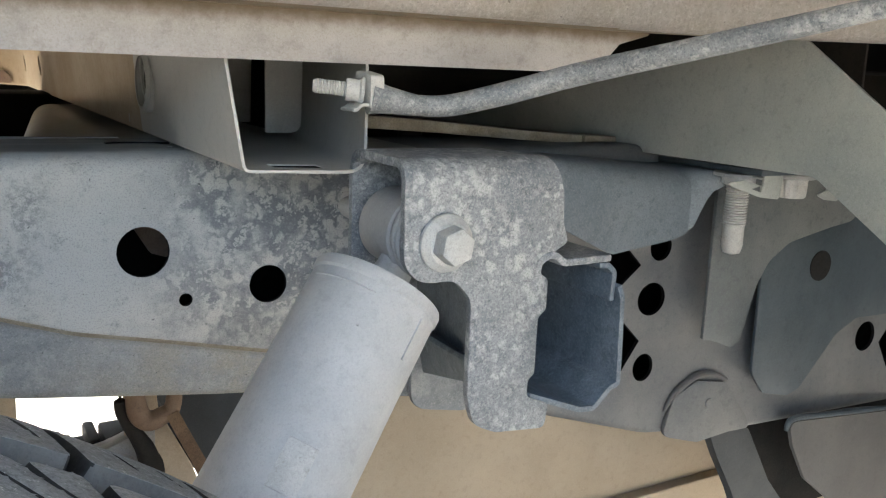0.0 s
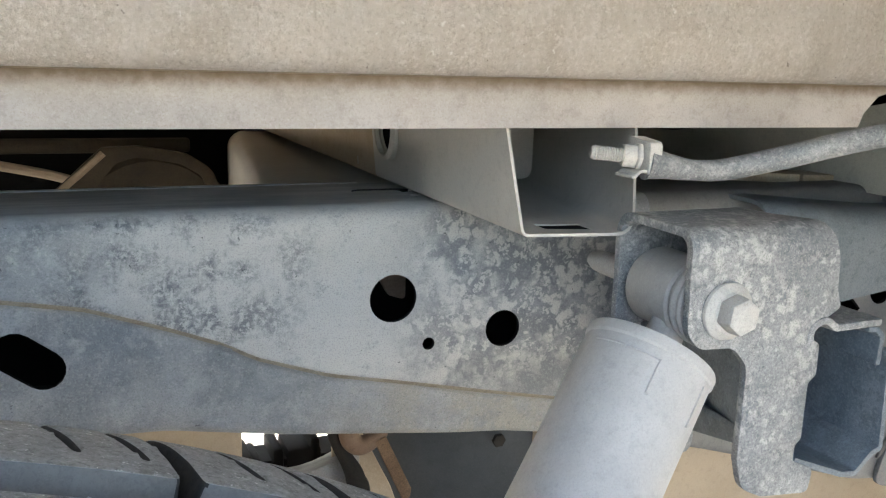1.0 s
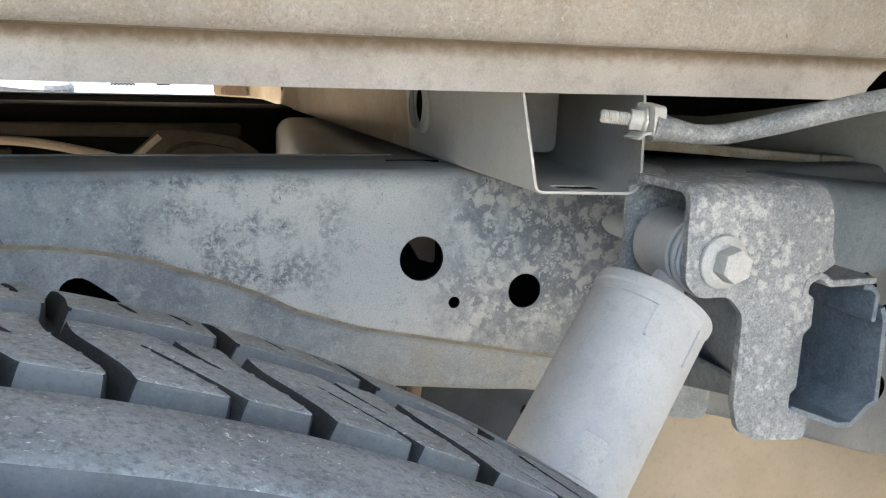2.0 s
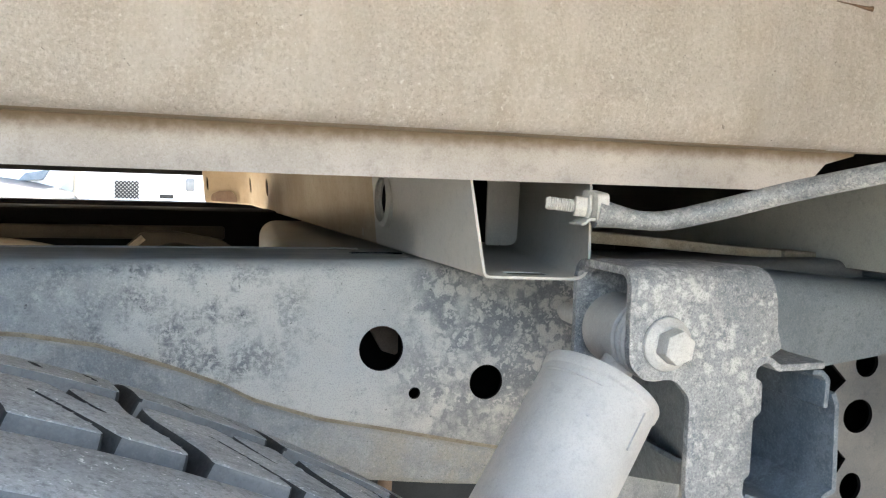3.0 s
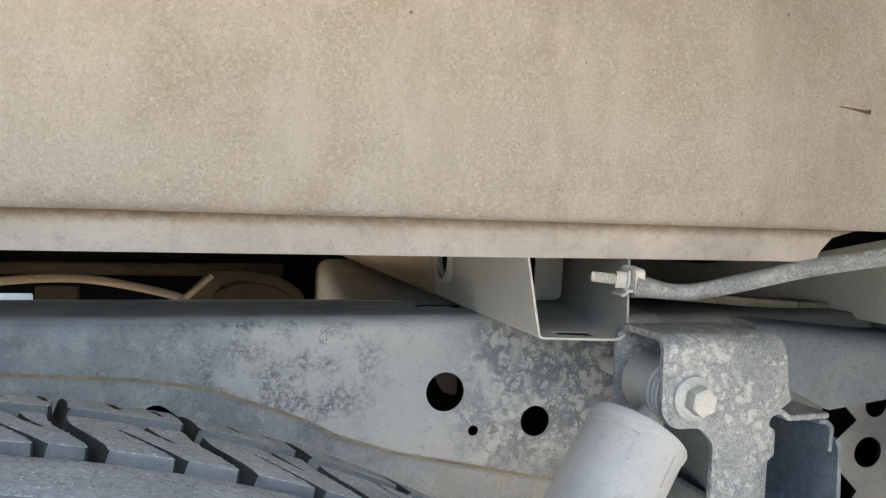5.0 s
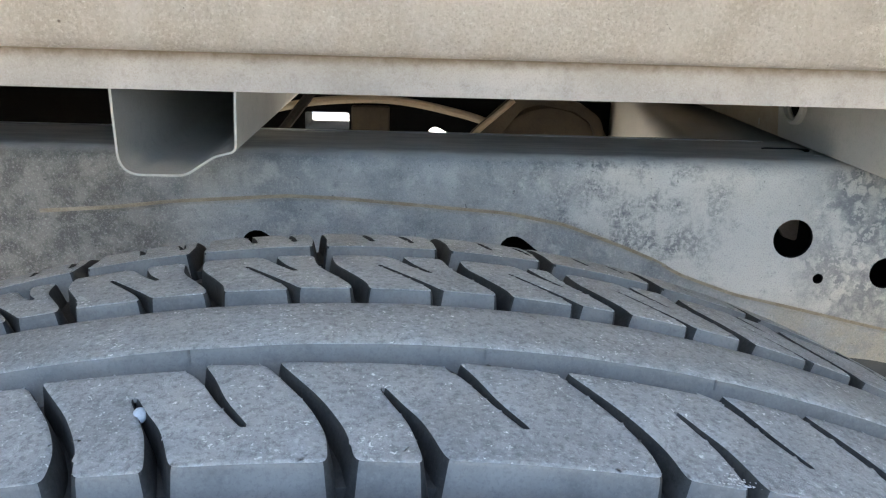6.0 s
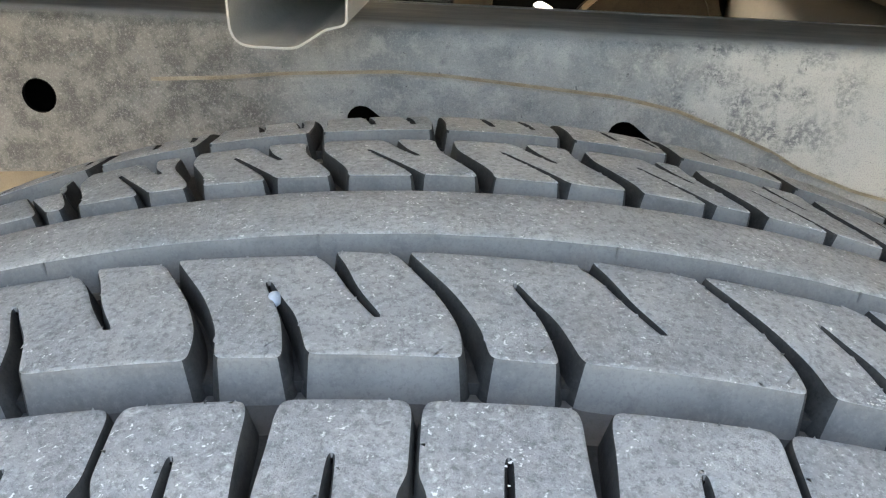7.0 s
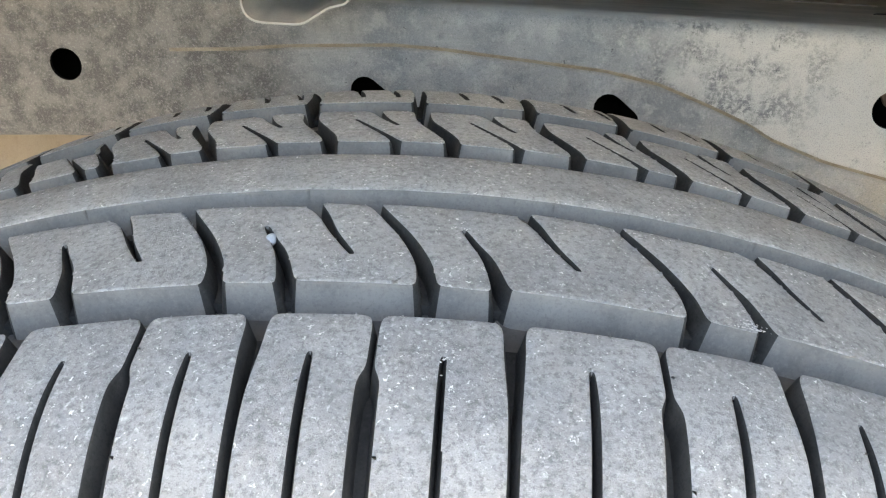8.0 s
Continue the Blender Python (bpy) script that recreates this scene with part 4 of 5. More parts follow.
# ---- bed mount on the rail ----
def bed_mount():
    bm_ = thing("bed_mount", (0.40, -0.05, 0.60), "blue-grey pressed steel bed mount bracket on the rail", "bracket")
    # left cheek: rolls over from the rail's top, hangs in front of the web and runs out into a thin lip
    bm = bmesh.new()
    rows = []
    for k in range(64):
        x = 0.235 + 0.205 * k / 63
        low = curve(x, (0.235, 0.240, 0.254, 0.299, 0.325, 0.358, 0.372, 0.379, 0.383, 0.388, 0.397, 0.415, 0.44), (0.748, 0.745, 0.738, 0.717, 0.720, 0.724, 0.7275, 0.735, 0.752, 0.762, 0.769, 0.7735, 0.7755))
        front = -0.050 + 0.012 * max(0.25 - x, 0) / 0.015 - 0.030 * min(max((x - 0.375) / 0.04, 0), 1)
        top = max(0.7895 - 0.012 * max(x - 0.25, 0) / 0.13, 0.7785)
        r = min(0.022, (top - low) * 0.9)
        prof = rounded([(0.03, top), (front, top), (front, low)], [0, r, 0], 8, closed=False)
        rows.append([bm.verts.new((x, p.x, p.y)) for p in prof])
    for p, q in zip(rows, rows[1:]):
        for i in range(len(p) - 1):
            bm.faces.new((p[i], p[i + 1], q[i + 1], q[i]))
    bmesh.ops.recalc_face_normals(bm, faces=bm.faces)
    bmesh.ops.solidify(bm, geom=bm.faces[:], thickness=0.003)
    part("left_cheek", bm, CHEEK, bm_)
    part("top_plate", box(0.386, 0.60, -0.105, 0.02, 0.7795, 0.7840, 0.001), BLUE, bm_)
    b = rounded([(0.413, 0.779), (0.595, 0.779), (0.598, 0.731), (0.588, 0.725), (0.560, 0.721), (0.508, 0.711), (0.484, 0.696), (0.471, 0.675), (0.4635, 0.648), (0.457, 0.628), (0.447, 0.6235), (0.428, 0.631), (0.413, 0.635)], [0, 0.01, 0.008, 0.008, 0.02, 0.03, 0.02, 0.03, 0.01, 0.005, 0.006, 0.006, 0], 5)
    part("right_cheek", soften(slab(b, XZ, -0.042, -0.039), 0.0012, 2, 60), WING, bm_)
    c = rounded([(0.502, 0.742), (0.72, 0.74), (0.72, 0.621), (0.680, 0.621), (0.648, 0.622), (0.619, 0.609), (0.572, 0.560), (0.557, 0.5555), (0.522, 0.563), (0.503, 0.585), (0.500, 0.74)], [0, 0, 0.01, 0.02, 0.02, 0.02, 0.01, 0.01, 0.012, 0.02, 0], 5)
    gus = part("rear_gusset", soften(slab(c, XZ, -0.022, -0.019), 0.0012, 2, 60), BLUE, bm_)
    part("gusset_dimple", lathe([(0.001, 0), (0.0125, 0), (0.0145, -0.001), (0.0145, 0.0006), (0.001, 0.0004)], 28, m=along((0.581, -0.0222, 0.680), (0.581, -1, 0.680))), DARK, gus)


bed_mount()


def mount_stud(x, y):
    st = thing("mount_stud", (x, y, 0.70), "dusty threaded stud hanging below the bed mount", "bolt", "bed mount fasteners")
    z = 0.7785
    prof = [(0.001, z), (0.0125, z), (0.0125, z - 0.008), (0.0086, z - 0.010)]
    for k in range(15):
        h = z - 0.010 - k * 0.0020
        prof += [(0.0090, h - 0.0010), (0.0080, h - 0.0020)]
    prof += [(0.0080, z - 0.056), (0.0066, z - 0.0615), (0.001, z - 0.0635)]
    part("stud", lathe(prof, 24, m=Matrix.Translation((x, y, 0))), PALE, st)
    part("washer", lathe([(0.001, z), (0.019, z), (0.019, z - 0.0025), (0.001, z - 0.0025)], 28, m=Matrix.Translation((x, y, 0))), PALE, st)
    tab = rounded([(0.3915, 0.7835), (0.4115, 0.7805), (0.4090, 0.7615), (0.3885, 0.7640), (0.3500, 0.7755), (0.3700, 0.7770), (0.3905, 0.7715)], [0, 0, 0.003, 0.004, 0.002, 0.002, 0.001], 4)
    part("clip", slab(tab, XZ, -0.1035, -0.1018, holes=([Vector(p) for p in ((0.3785, 0.7705), (0.3890, 0.7675), (0.3890, 0.7725))],), bevel=0.0004), WALL_SHEET, st)
    part("clip_arm", soften(box(0.3905, 0.4115, -0.1018, -0.06, 0.7765, 0.7782), 0.0005, 1, 40), WALL_SHEET, st)


def mount_bolt_head(x, y):
    st = thing("mount_bolt", (x, y, 0.75), "short ribbed bolt head with yellowish dust below the bed mount", "bolt", "bed mount fasteners")
    z = 0.7785
    head = lathe([(0.001, z - 0.003), (0.0125, z - 0.003), (0.0120, z - 0.017), (0.0105, z - 0.0185), (0.001, z - 0.019)], 48, m=Matrix.Translation((x, y, 0)))
    for v in head.verts:
        out = Vector((v.co.x - x, v.co.y - y, 0))
        if out.length > 0.009 and v.co.z > z - 0.018:
            k = math.sin(9 * math.atan2(out.y, out.x))
            v.co -= out * (0.10 if k < -0.2 else 0.0)
    part("head", head, PALE, st)
    part("washer", lathe([(0.001, z), (0.021, z), (0.021, z - 0.0022), (0.0175, z - 0.0034), (0.001, z - 0.0034)], 32, m=Matrix.Translation((x, y, 0))), PALE, st)
    tab = rounded([(0.4510, 0.7635), (0.4640, 0.7665), (0.4660, 0.7760), (0.4725, 0.7735), (0.4815, 0.7635), (0.4775, 0.7575), (0.4630, 0.7590)], [0.002, 0.001, 0.001, 0.002, 0.002, 0.003, 0.003], 4)
    part("clip", slab(tab, XZ, -0.1035, -0.1018, bevel=0.0004), WALL_SHEET, st)
    part("clip_arm", soften(box(0.4650, 0.4730, -0.1018, -0.06, 0.7762, 0.7778), 0.0005, 1, 40), WALL_SHEET, st)


mount_stud(0.397, -0.075)
mount_bolt_head(0.4405, -0.088)


# ---- below the rail ----
def lower_link():
    b = thing("spring_hanger", (0.62, -0.03, 0.40), "grey pressed steel spring hanger bolted below the rail", "bracket")
    face = rounded([(0.566, 0.526), (0.726, 0.511), (0.80, 0.50), (0.80, 0.38), (0.70, 0.38), (0.64, 0.43), (0.60, 0.46), (0.575, 0.50)], [0.012, 0.02, 0, 0, 0.01, 0.02, 0.02, 0.01], 5)
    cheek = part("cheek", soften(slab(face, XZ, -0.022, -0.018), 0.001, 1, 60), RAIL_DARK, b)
    part("weld_bead", pipe([(0.566, -0.019, 0.516), (0.574, -0.019, 0.527), (0.62, -0.019, 0.5235), (0.68, -0.019, 0.518), (0.735, -0.019, 0.512)], [0.002, 0.0032, 0.003, 0.0034, 0.002], 10), BLUE, cheek, "dark blue-grey weld bead")
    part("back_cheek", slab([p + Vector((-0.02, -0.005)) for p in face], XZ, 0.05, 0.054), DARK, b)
    part("strap", slab(rounded([(0.50, 0.517), (0.56, 0.505), (0.60, 0.44), (0.68, 0.35), (0.60, 0.33), (0.545, 0.44), (0.52, 0.48)], 0.01), XZ, 0.02, 0.03), SHIELD, b)


lower_link()


def tank():
    t = thing("fuel_tank", (0.6, 0.42, 0.2), "tan dusted steel fuel tank between the frame rails", "tank")
    sec = rounded([(0.20, 0.18), (0.20, 0.60), (0.60, 0.60), (0.60, 0.18)], 0.08, 10)
    part("shell", soften(slab(sec, YZ, 0.20, 1.0), 0.02, 4, 60), TAN, t)
    part("seam_flange", soften(box(0.195, 1.005, 0.185, 0.615, 0.341, 0.346), 0.001, 1, 40), TAN, t)
    part("hanger_strap", soften(box(0.80, 0.83, 0.19, 0.61, 0.595, 0.72), 0.003, 1, 40), DARK, t)
    part("hanger_strap", soften(box(0.30, 0.33, 0.30, 0.61, 0.595, 0.79), 0.003, 1, 40), DARK, t)


tank()


def muffler():
    m = thing("muffler", (-0.95, 0.35, 0.34), "tan dusted muffler beyond the tyre", "muffler")
    part("can", lathe([(0.03, 0.0), (0.12, 0.01), (0.15, 0.03), (0.15, 0.55), (0.12, 0.57), (0.03, 0.58)], 40, m=along((-1.25, 0.36, 0.52), (0, 0.36, 0.52))), TAN, m)
    part("hanger", pipe([(-1.0, 0.30, 0.66), (-1.0, 0.25, 0.72), (-1.0, 0.20, 0.79), (-1.0, 0.10, 0.79)], [0.006] * 4, 8), RUST, m)


muffler()


def axle():
    ax = thing("axle", (-0.34, 0.4, 0.334), "dusty tan axle tube under the frame rail", "axle")
    part("tube", lathe([(0.001, -0.27), (0.045, -0.27), (0.045, 1.05), (0.001, 1.05)], 32, m=Matrix.Translation((-0.336, 0, 0.334)) @ pose(0, 0, 0, -90, 0, 0)), TAN, ax)


axle()


def under_parts():
    p = thing("bump_stop_post", (-0.14, 0.25, 0.30), "tan dusted square post under the rail", "bracket")
    part("post", soften(box(-0.20, -0.086, 0.20, 0.30, 0.28, 0.70), 0.01, 3, 40), TAN, p)
    d = thing("backing_plate", (-0.04, 0.24, 0.30), "dusty grey steel plate with a curved cut-out", "plate")
    arc = [(-0.10 + 0.125 * k / 12, 0.528 - 0.021 * math.sin(math.pi * k / 12)) for k in range(13)]
    part("plate", soften(slab([Vector(q) for q in [(-0.10, 0.25)] + arc + [(0.025, 0.25)]], XZ, 0.225, 0.245), 0.002, 2, 50), RAIL_LOW, d)
    h = thing("brake_hose", (0.0, 0.26, 0.30), "black brake hose with a coppery elbow under the rail", "hose")
    part("hose", pipe([(-0.006, 0.20, 0.63), (-0.008, 0.20, 0.562), (-0.004, 0.20, 0.545), (0.005, 0.20, 0.527), (0.013, 0.20, 0.508), (0.018, 0.20, 0.47), (0.018, 0.20, 0.26)], [0.0055, 0.0055, 0.006, 0.007, 0.009, 0.010, 0.010], 14), DARK, h)
    part("guard_plate", soften(slab([(0.0, 0.60), (0.024, 0.60), (0.03, 0.535), (0.058, 0.478), (0.078, 0.42), (0.09, 0.26), (0.0, 0.26)], XZ, 0.232, 0.236), 0.001, 1, 40), TAN, h, "tan dusted guard plate")
    part("elbow_pipe", pipe([(0.002, 0.192, 0.585), (0.004, 0.192, 0.555), (0.012, 0.192, 0.544), (0.024, 0.192, 0.546), (0.034, 0.192, 0.556), (0.036, 0.192, 0.60)], [0.007, 0.009, 0.009, 0.008, 0.007, 0.006], 16), COPPER, h, "coppery dusted pipe elbow")
    part("strap", soften(slab(rounded([(0.026, 0.548), (0.036, 0.552), (0.061, 0.498), (0.060, 0.489), (0.053, 0.488)], 0.002), XZ, 0.184, 0.190), 0.001, 1, 50), RUST, h)
    s = thing("heat_shield", (0.12, 0.22, 0.30), "dark grey curved heat shield behind the shock absorber", "shield")
    bm = bmesh.new()
    rows = []
    for k in range(13):
        a = k / 12
        y = 0.30 - 0.09 * math.sin(math.pi * (0.08 + 0.6 * a))
        left = [(0.026, 0.70), (0.028, 0.555), (0.058, 0.49), (0.085, 0.42), (0.10, 0.28)]
        rows.append([bm.verts.new((x + (0.34 - x) * a, y, z)) for x, z in left])
    for q, r in zip(rows, rows[1:]):
        for i in range(4):
            bm.faces.new((q[i], q[i + 1], r[i + 1], r[i]))
    bmesh.ops.recalc_face_normals(bm, faces=bm.faces)
    bmesh.ops.solidify(bm, geom=bm.faces[:], thickness=0.003)
    sheet_ob = part("shield_sheet", bm, SHIELD, s)
    part("folded_edge", pipe([(0.028, 0.2765, 0.70), (0.030, 0.2765, 0.555), (0.058, 0.2765, 0.49), (0.085, 0.2765, 0.42), (0.10, 0.2765, 0.28)], [0.0022] * 5, 8), SHIELD, sheet_ob)
    part("fixing_bolt", soften(lathe([(0.001, 0), (0.007, 0), (0.007, 0.004), (0.001, 0.0045)], 6, m=along((0.16, 0.209, 0.52), (0.16, -1, 0.52))), 0.0004, 1, 25), DARK, sheet_ob)
    # spring pack painted black, its shade put into the colour
    f = thing("leaf_spring", (0.0, 0.64, 0.2), "dark far-side leaf spring pack in silhouette", "spring")
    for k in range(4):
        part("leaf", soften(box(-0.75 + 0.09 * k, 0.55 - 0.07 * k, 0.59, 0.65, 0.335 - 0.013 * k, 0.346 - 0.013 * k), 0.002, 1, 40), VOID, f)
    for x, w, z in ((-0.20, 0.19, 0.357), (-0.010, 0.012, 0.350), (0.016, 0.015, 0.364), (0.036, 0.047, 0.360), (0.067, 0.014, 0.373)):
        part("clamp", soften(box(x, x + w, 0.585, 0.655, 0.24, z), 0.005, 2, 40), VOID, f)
    c = thing("frame_crossmember", (0.02, 0.38, 0.68), "pale dusty steel frame crossmember between the rails", "crossmember")
    bm = soften(box(-0.062, 0.10, 0.10, 0.67, 0.675, 0.7850), 0.022, 5, 40)
    for v in bm.verts:
        v.co.x += (0.115 * (v.co.y - 0.10) - 0.026) * (1 if v.co.x < 0.02 else -0.5)
    part("beam", bm, SHEET, c)
    part("weld_flange", soften(box(-0.100, 0.123, 0.1005, 0.1085, 0.668, 0.786), 0.002, 1, 40), SHEET, c)
    g = thing("exhaust_hoop", (-0.14, 0.46, 0.70), "tan dusted hoop over the drive line", "bracket")
    arch = [(-0.266, 0.669), (-0.233, 0.718), (-0.178, 0.770), (-0.139, 0.772), (-0.081, 0.762), (-0.051, 0.742), (-0.030, 0.669), (-0.042, 0.669), (-0.064, 0.734), (-0.09, 0.750), (-0.14, 0.759), (-0.163, 0.752), (-0.192, 0.716), (-0.212, 0.669)]
    hoop = part("hoop", soften(slab(rounded(arch, [0, 0.03, 0.012, 0.03, 0.03, 0.03, 0, 0, 0.02, 0.02, 0.03, 0.02, 0.02, 0], 5), XZ, 0.590, 0.604), 0.002, 2, 40), BROWN, g)
    part("hoop_rib", pipe([(-0.258, 0.590, 0.674), (-0.228, 0.590, 0.716), (-0.198, 0.590, 0.744), (-0.176, 0.590, 0.764)], [0.0042] * 4, 8), DIRT, hoop, "tan dusted rib")
    part("hoop_tab", soften(box(-0.236, -0.222, 0.584, 0.590, 0.694, 0.716), 0.002, 1, 40), DIRT, hoop)
    part("cover", lathe([(0.001, 0), (0.088, 0), (0.100, 0.015), (0.100, 0.06), (0.001, 0.06)], 36, m=along((-0.122, 0.605, 0.664), (-0.122, 1, 0.664))), BROWN, g)
    w = thing("packing_strip", (0.25, 0.05, TOP), "tan dusted packing strip lying on the rail, in two lengths", "strip")
    for x0, x1 in ((0.135, 0.334), (0.337, 0.372)):
        bm = box(x0, x1, 0.036, 0.070, TOP - 0.003, TOP + 0.004, 0.0012)
        bmesh.ops.subdivide_edges(bm, edges=[e for e in bm.edges if abs(e.verts[0].co.x - e.verts[1].co.x) > 0.02], cuts=12)
        for v in bm.verts:
            lift = curve(v.co.x, (0.13, 0.19, 0.27, 0.335, 0.375), (0.017, 0.013, 0.006, 0.0015, 0.0))
            if v.co.z > TOP:
                v.co.z += lift
            else:
                v.co.z += lift * 0.85
        part("strip_length", bm, DUSTY_SEAM, w)


under_parts()

# ---- tyre ----
TC, TX, TZ, ARC = -0.391, -0.3433, 0.3338, 0.480
WHEEL = Matrix.Translation((TX, TC, TZ)) @ Matrix.Rotation(0.054, 4, "Z") @ Matrix.Rotation(0.0292, 4, "X")


def crown(o):
    """Radius of the tread at o metres outboard of the tyre's middle."""
    return 0.4831 - 0.7837 * o * o - 0.0056 * o - 7.52 * max(abs(o) - (0.1 if o > 0 else 0.107), 0) ** 2


def wrap(s, o, drop):
    a, r = s / ARC, crown(o) - drop
    return Vector((r * math.sin(a), -o, r * math.cos(a)))


def eased(pts, step=0.0009, width=0.0018):
    """The closed outline at even steps, its corners rounded like moulded rubber."""
    ring = []
    for i, p in enumerate(pts):
        q = pts[(i + 1) % len(pts)]
        n = max(1, round((q - p).length / step))
        ring += [p + (q - p) * k / n for k in range(n)]
    at = np.array([(p.x, p.y) for p in ring])
    weights = {k: math.exp(-(k * step) ** 2 / (2 * width ** 2)) for k in range(-6, 7)}
    total = sum(weights.values())
    soft = sum(np.roll(at, k, axis=0) * w for k, w in weights.items()) / total
    return [Vector(p) for p in soft]


def block(outline, depth=0.0105, chamfer=0.0013, start=0.0):
    """A tread block: its outline in (along, outboard) metres, wrapped round the tyre."""
    pts = []
    for p in outline:
        if not pts or (pts[-1] - Vector(p)).length > 2e-4:
            pts.append(Vector(p))
    pts = eased(pts)
    bm = bmesh.new()
    vs = [bm.verts.new((p.x, p.y, 0)) for p in pts]
    bmesh.ops.triangle_fill(bm, edges=[bm.edges.new((vs[i - 1], vs[i])) for i in range(len(vs))], use_beauty=True)
    bmesh.ops.recalc_face_normals(bm, faces=bm.faces)
    xs, ys = [p.x for p in pts], [p.y for p in pts]
    for k in range(1, 30):
        for lo, hi, no in ((min(xs), max(xs), (1, 0, 0)), (min(ys), max(ys), (0, 1, 0))):
            c = lo + 0.006 * k
            if c < hi - 0.001:
                bmesh.ops.bisect_plane(bm, geom=bm.verts[:] + bm.edges[:] + bm.faces[:], plane_co=(c, c, 0), plane_no=no, dist=1e-6)
    bm.verts.index_update()
    rim = {}
    for e in bm.edges:
        if len(e.link_faces) == 1:
            f = e.link_faces[0]
            c = f.calc_center_median()
            a, b = e.verts
            t = (b.co - a.co).normalized()
            n = Vector((-t.y, t.x, 0))
            if n.dot(c - a.co) < 0:
                n = -n
            for v in (a, b):
                rim[v.index] = rim.get(v.index, Vector((0, 0, 0))) + n
    out = bmesh.new()
    tops, edges, mids, lows = {}, {}, {}, {}
    for v in bm.verts:
        k = v.index
        if k in rim:
            n = rim[k].normalized()
            q = v.co + n * chamfer * (1 + 0.12 * noise.noise(v.co * 300))
            tops[k] = out.verts.new(wrap(q.x - start, q.y, 0))
            q = v.co + n * chamfer * 0.3
            edges[k] = out.verts.new(wrap(q.x - start, q.y, chamfer * 0.28))
            mids[k] = out.verts.new(wrap(v.co.x - start, v.co.y, chamfer))
            w = v.co - n * 0.0020
            lows[k] = out.verts.new(wrap(w.x - start, w.y, depth + 0.001))
        else:
            tops[k] = out.verts.new(wrap(v.co.x - start, v.co.y, 0))
    for f in bm.faces:
        try:
            out.faces.new([tops[v.index] for v in f.verts])
        except ValueError:
            pass
    for e in bm.edges:
        if len(e.link_faces) == 1:
            a, b = e.verts[0].index, e.verts[1].index
            out.faces.new((tops[a], tops[b], edges[b], edges[a]))
            out.faces.new((edges[a], edges[b], mids[b], mids[a]))
            out.faces.new((mids[a], mids[b], lows[b], lows[a]))
    bm.free()
    return out


def side_of(line, widths, sign):
    """The line moved sideways by half its width at each point."""
    res = []
    for i, p in enumerate(line):
        a, b = Vector(line[max(i - 1, 0)]), Vector(line[min(i + 1, len(line) - 1)])
        t = (b - a).normalized()
        res.append(Vector(p) + Vector((-t.y, t.x)) * sign * widths[i] / 2)
    return res


def smooth(line, n=3):
    pts = [Vector(p) for p in line]
    out = []
    for i in range(len(pts) - 1):
        p0, p1, p2, p3 = pts[max(i - 1, 0)], pts[i], pts[i + 1], pts[min(i + 2, len(pts) - 1)]
        for k in range(n):
            t = k / n
            out.append(0.5 * (2 * p1 + (p2 - p0) * t + (2 * p0 - 5 * p1 + 4 * p2 - p3) * t * t + (3 * p1 - p0 - 3 * p2 + p3) * t ** 3))
    return out + [pts[-1]]


MM = 0.001
# outer middle row: slot, two blind cuts; (along, outboard) in mm from the slot's outer end
SLOT = [(0, 67.5), (-0.8, 60), (-2.5, 54), (-7, 44), (-13, 34), (-18.5, 25)]
CUT_B = [(20.5, 67.5), (17, 54), (13, 46), (9, 37.5)]
CUT_C = [(0, 25), (4.5, 32), (9.5, 43), (16.5, 54.5)]


def mm(line, shift=0.0):
    return smooth([((x + shift) * MM, y * MM) for x, y in line])


def taper(n, a, b):
    return [(a + (b - a) * (1 - (1 - k / (n - 1)) ** 1.7)) * MM for k in range(n)]


def outer_row(p):
    """One pitch (p mm) of the outer middle row."""
    a, b = mm(SLOT), mm(SLOT, p)
    n = len(a)
    right = side_of(a, taper(n, 5.0, 2.6), 1)
    left = side_of(b, taper(n, 5.0, 2.6), -1)
    if right[0].x < left[0].x and right[0].x < a[0].x:
        right, left = side_of(a, taper(n, 5.0, 2.6), -1), side_of(b, taper(n, 5.0, 2.6), 1)
    cb = mm(CUT_B)
    cbw = taper(len(cb), 4.6, 1.0)
    cc = mm(CUT_C, 0.36 * p)
    ccw = taper(len(cc), 4.4, 1.0)
    near = [cb_ for cb_ in side_of(cb, cbw, 1)], [cb_ for cb_ in side_of(cb, cbw, -1)]
    if near[0][0].x > near[1][0].x:
        near = near[1], near[0]
    far = side_of(cc, ccw, 1), side_of(cc, ccw, -1)
    if far[0][0].x > far[1][0].x:
        far = far[1], far[0]
    loop = right[::-1] + near[0] + near[1][::-1] + left + far[1] + far[0][::-1]
    return loop


SLOT2 = [(13, -27), (12, -33), (6.5, -44), (1.2, -55), (-0.6, -68)]
CUT_D = [(37.5, -27), (35.5, -31), (31.5, -37), (24.5, -47), (18.5, -56)]
CUT_E = [(25.5, -68), (28.5, -61), (32, -54), (37, -47)]


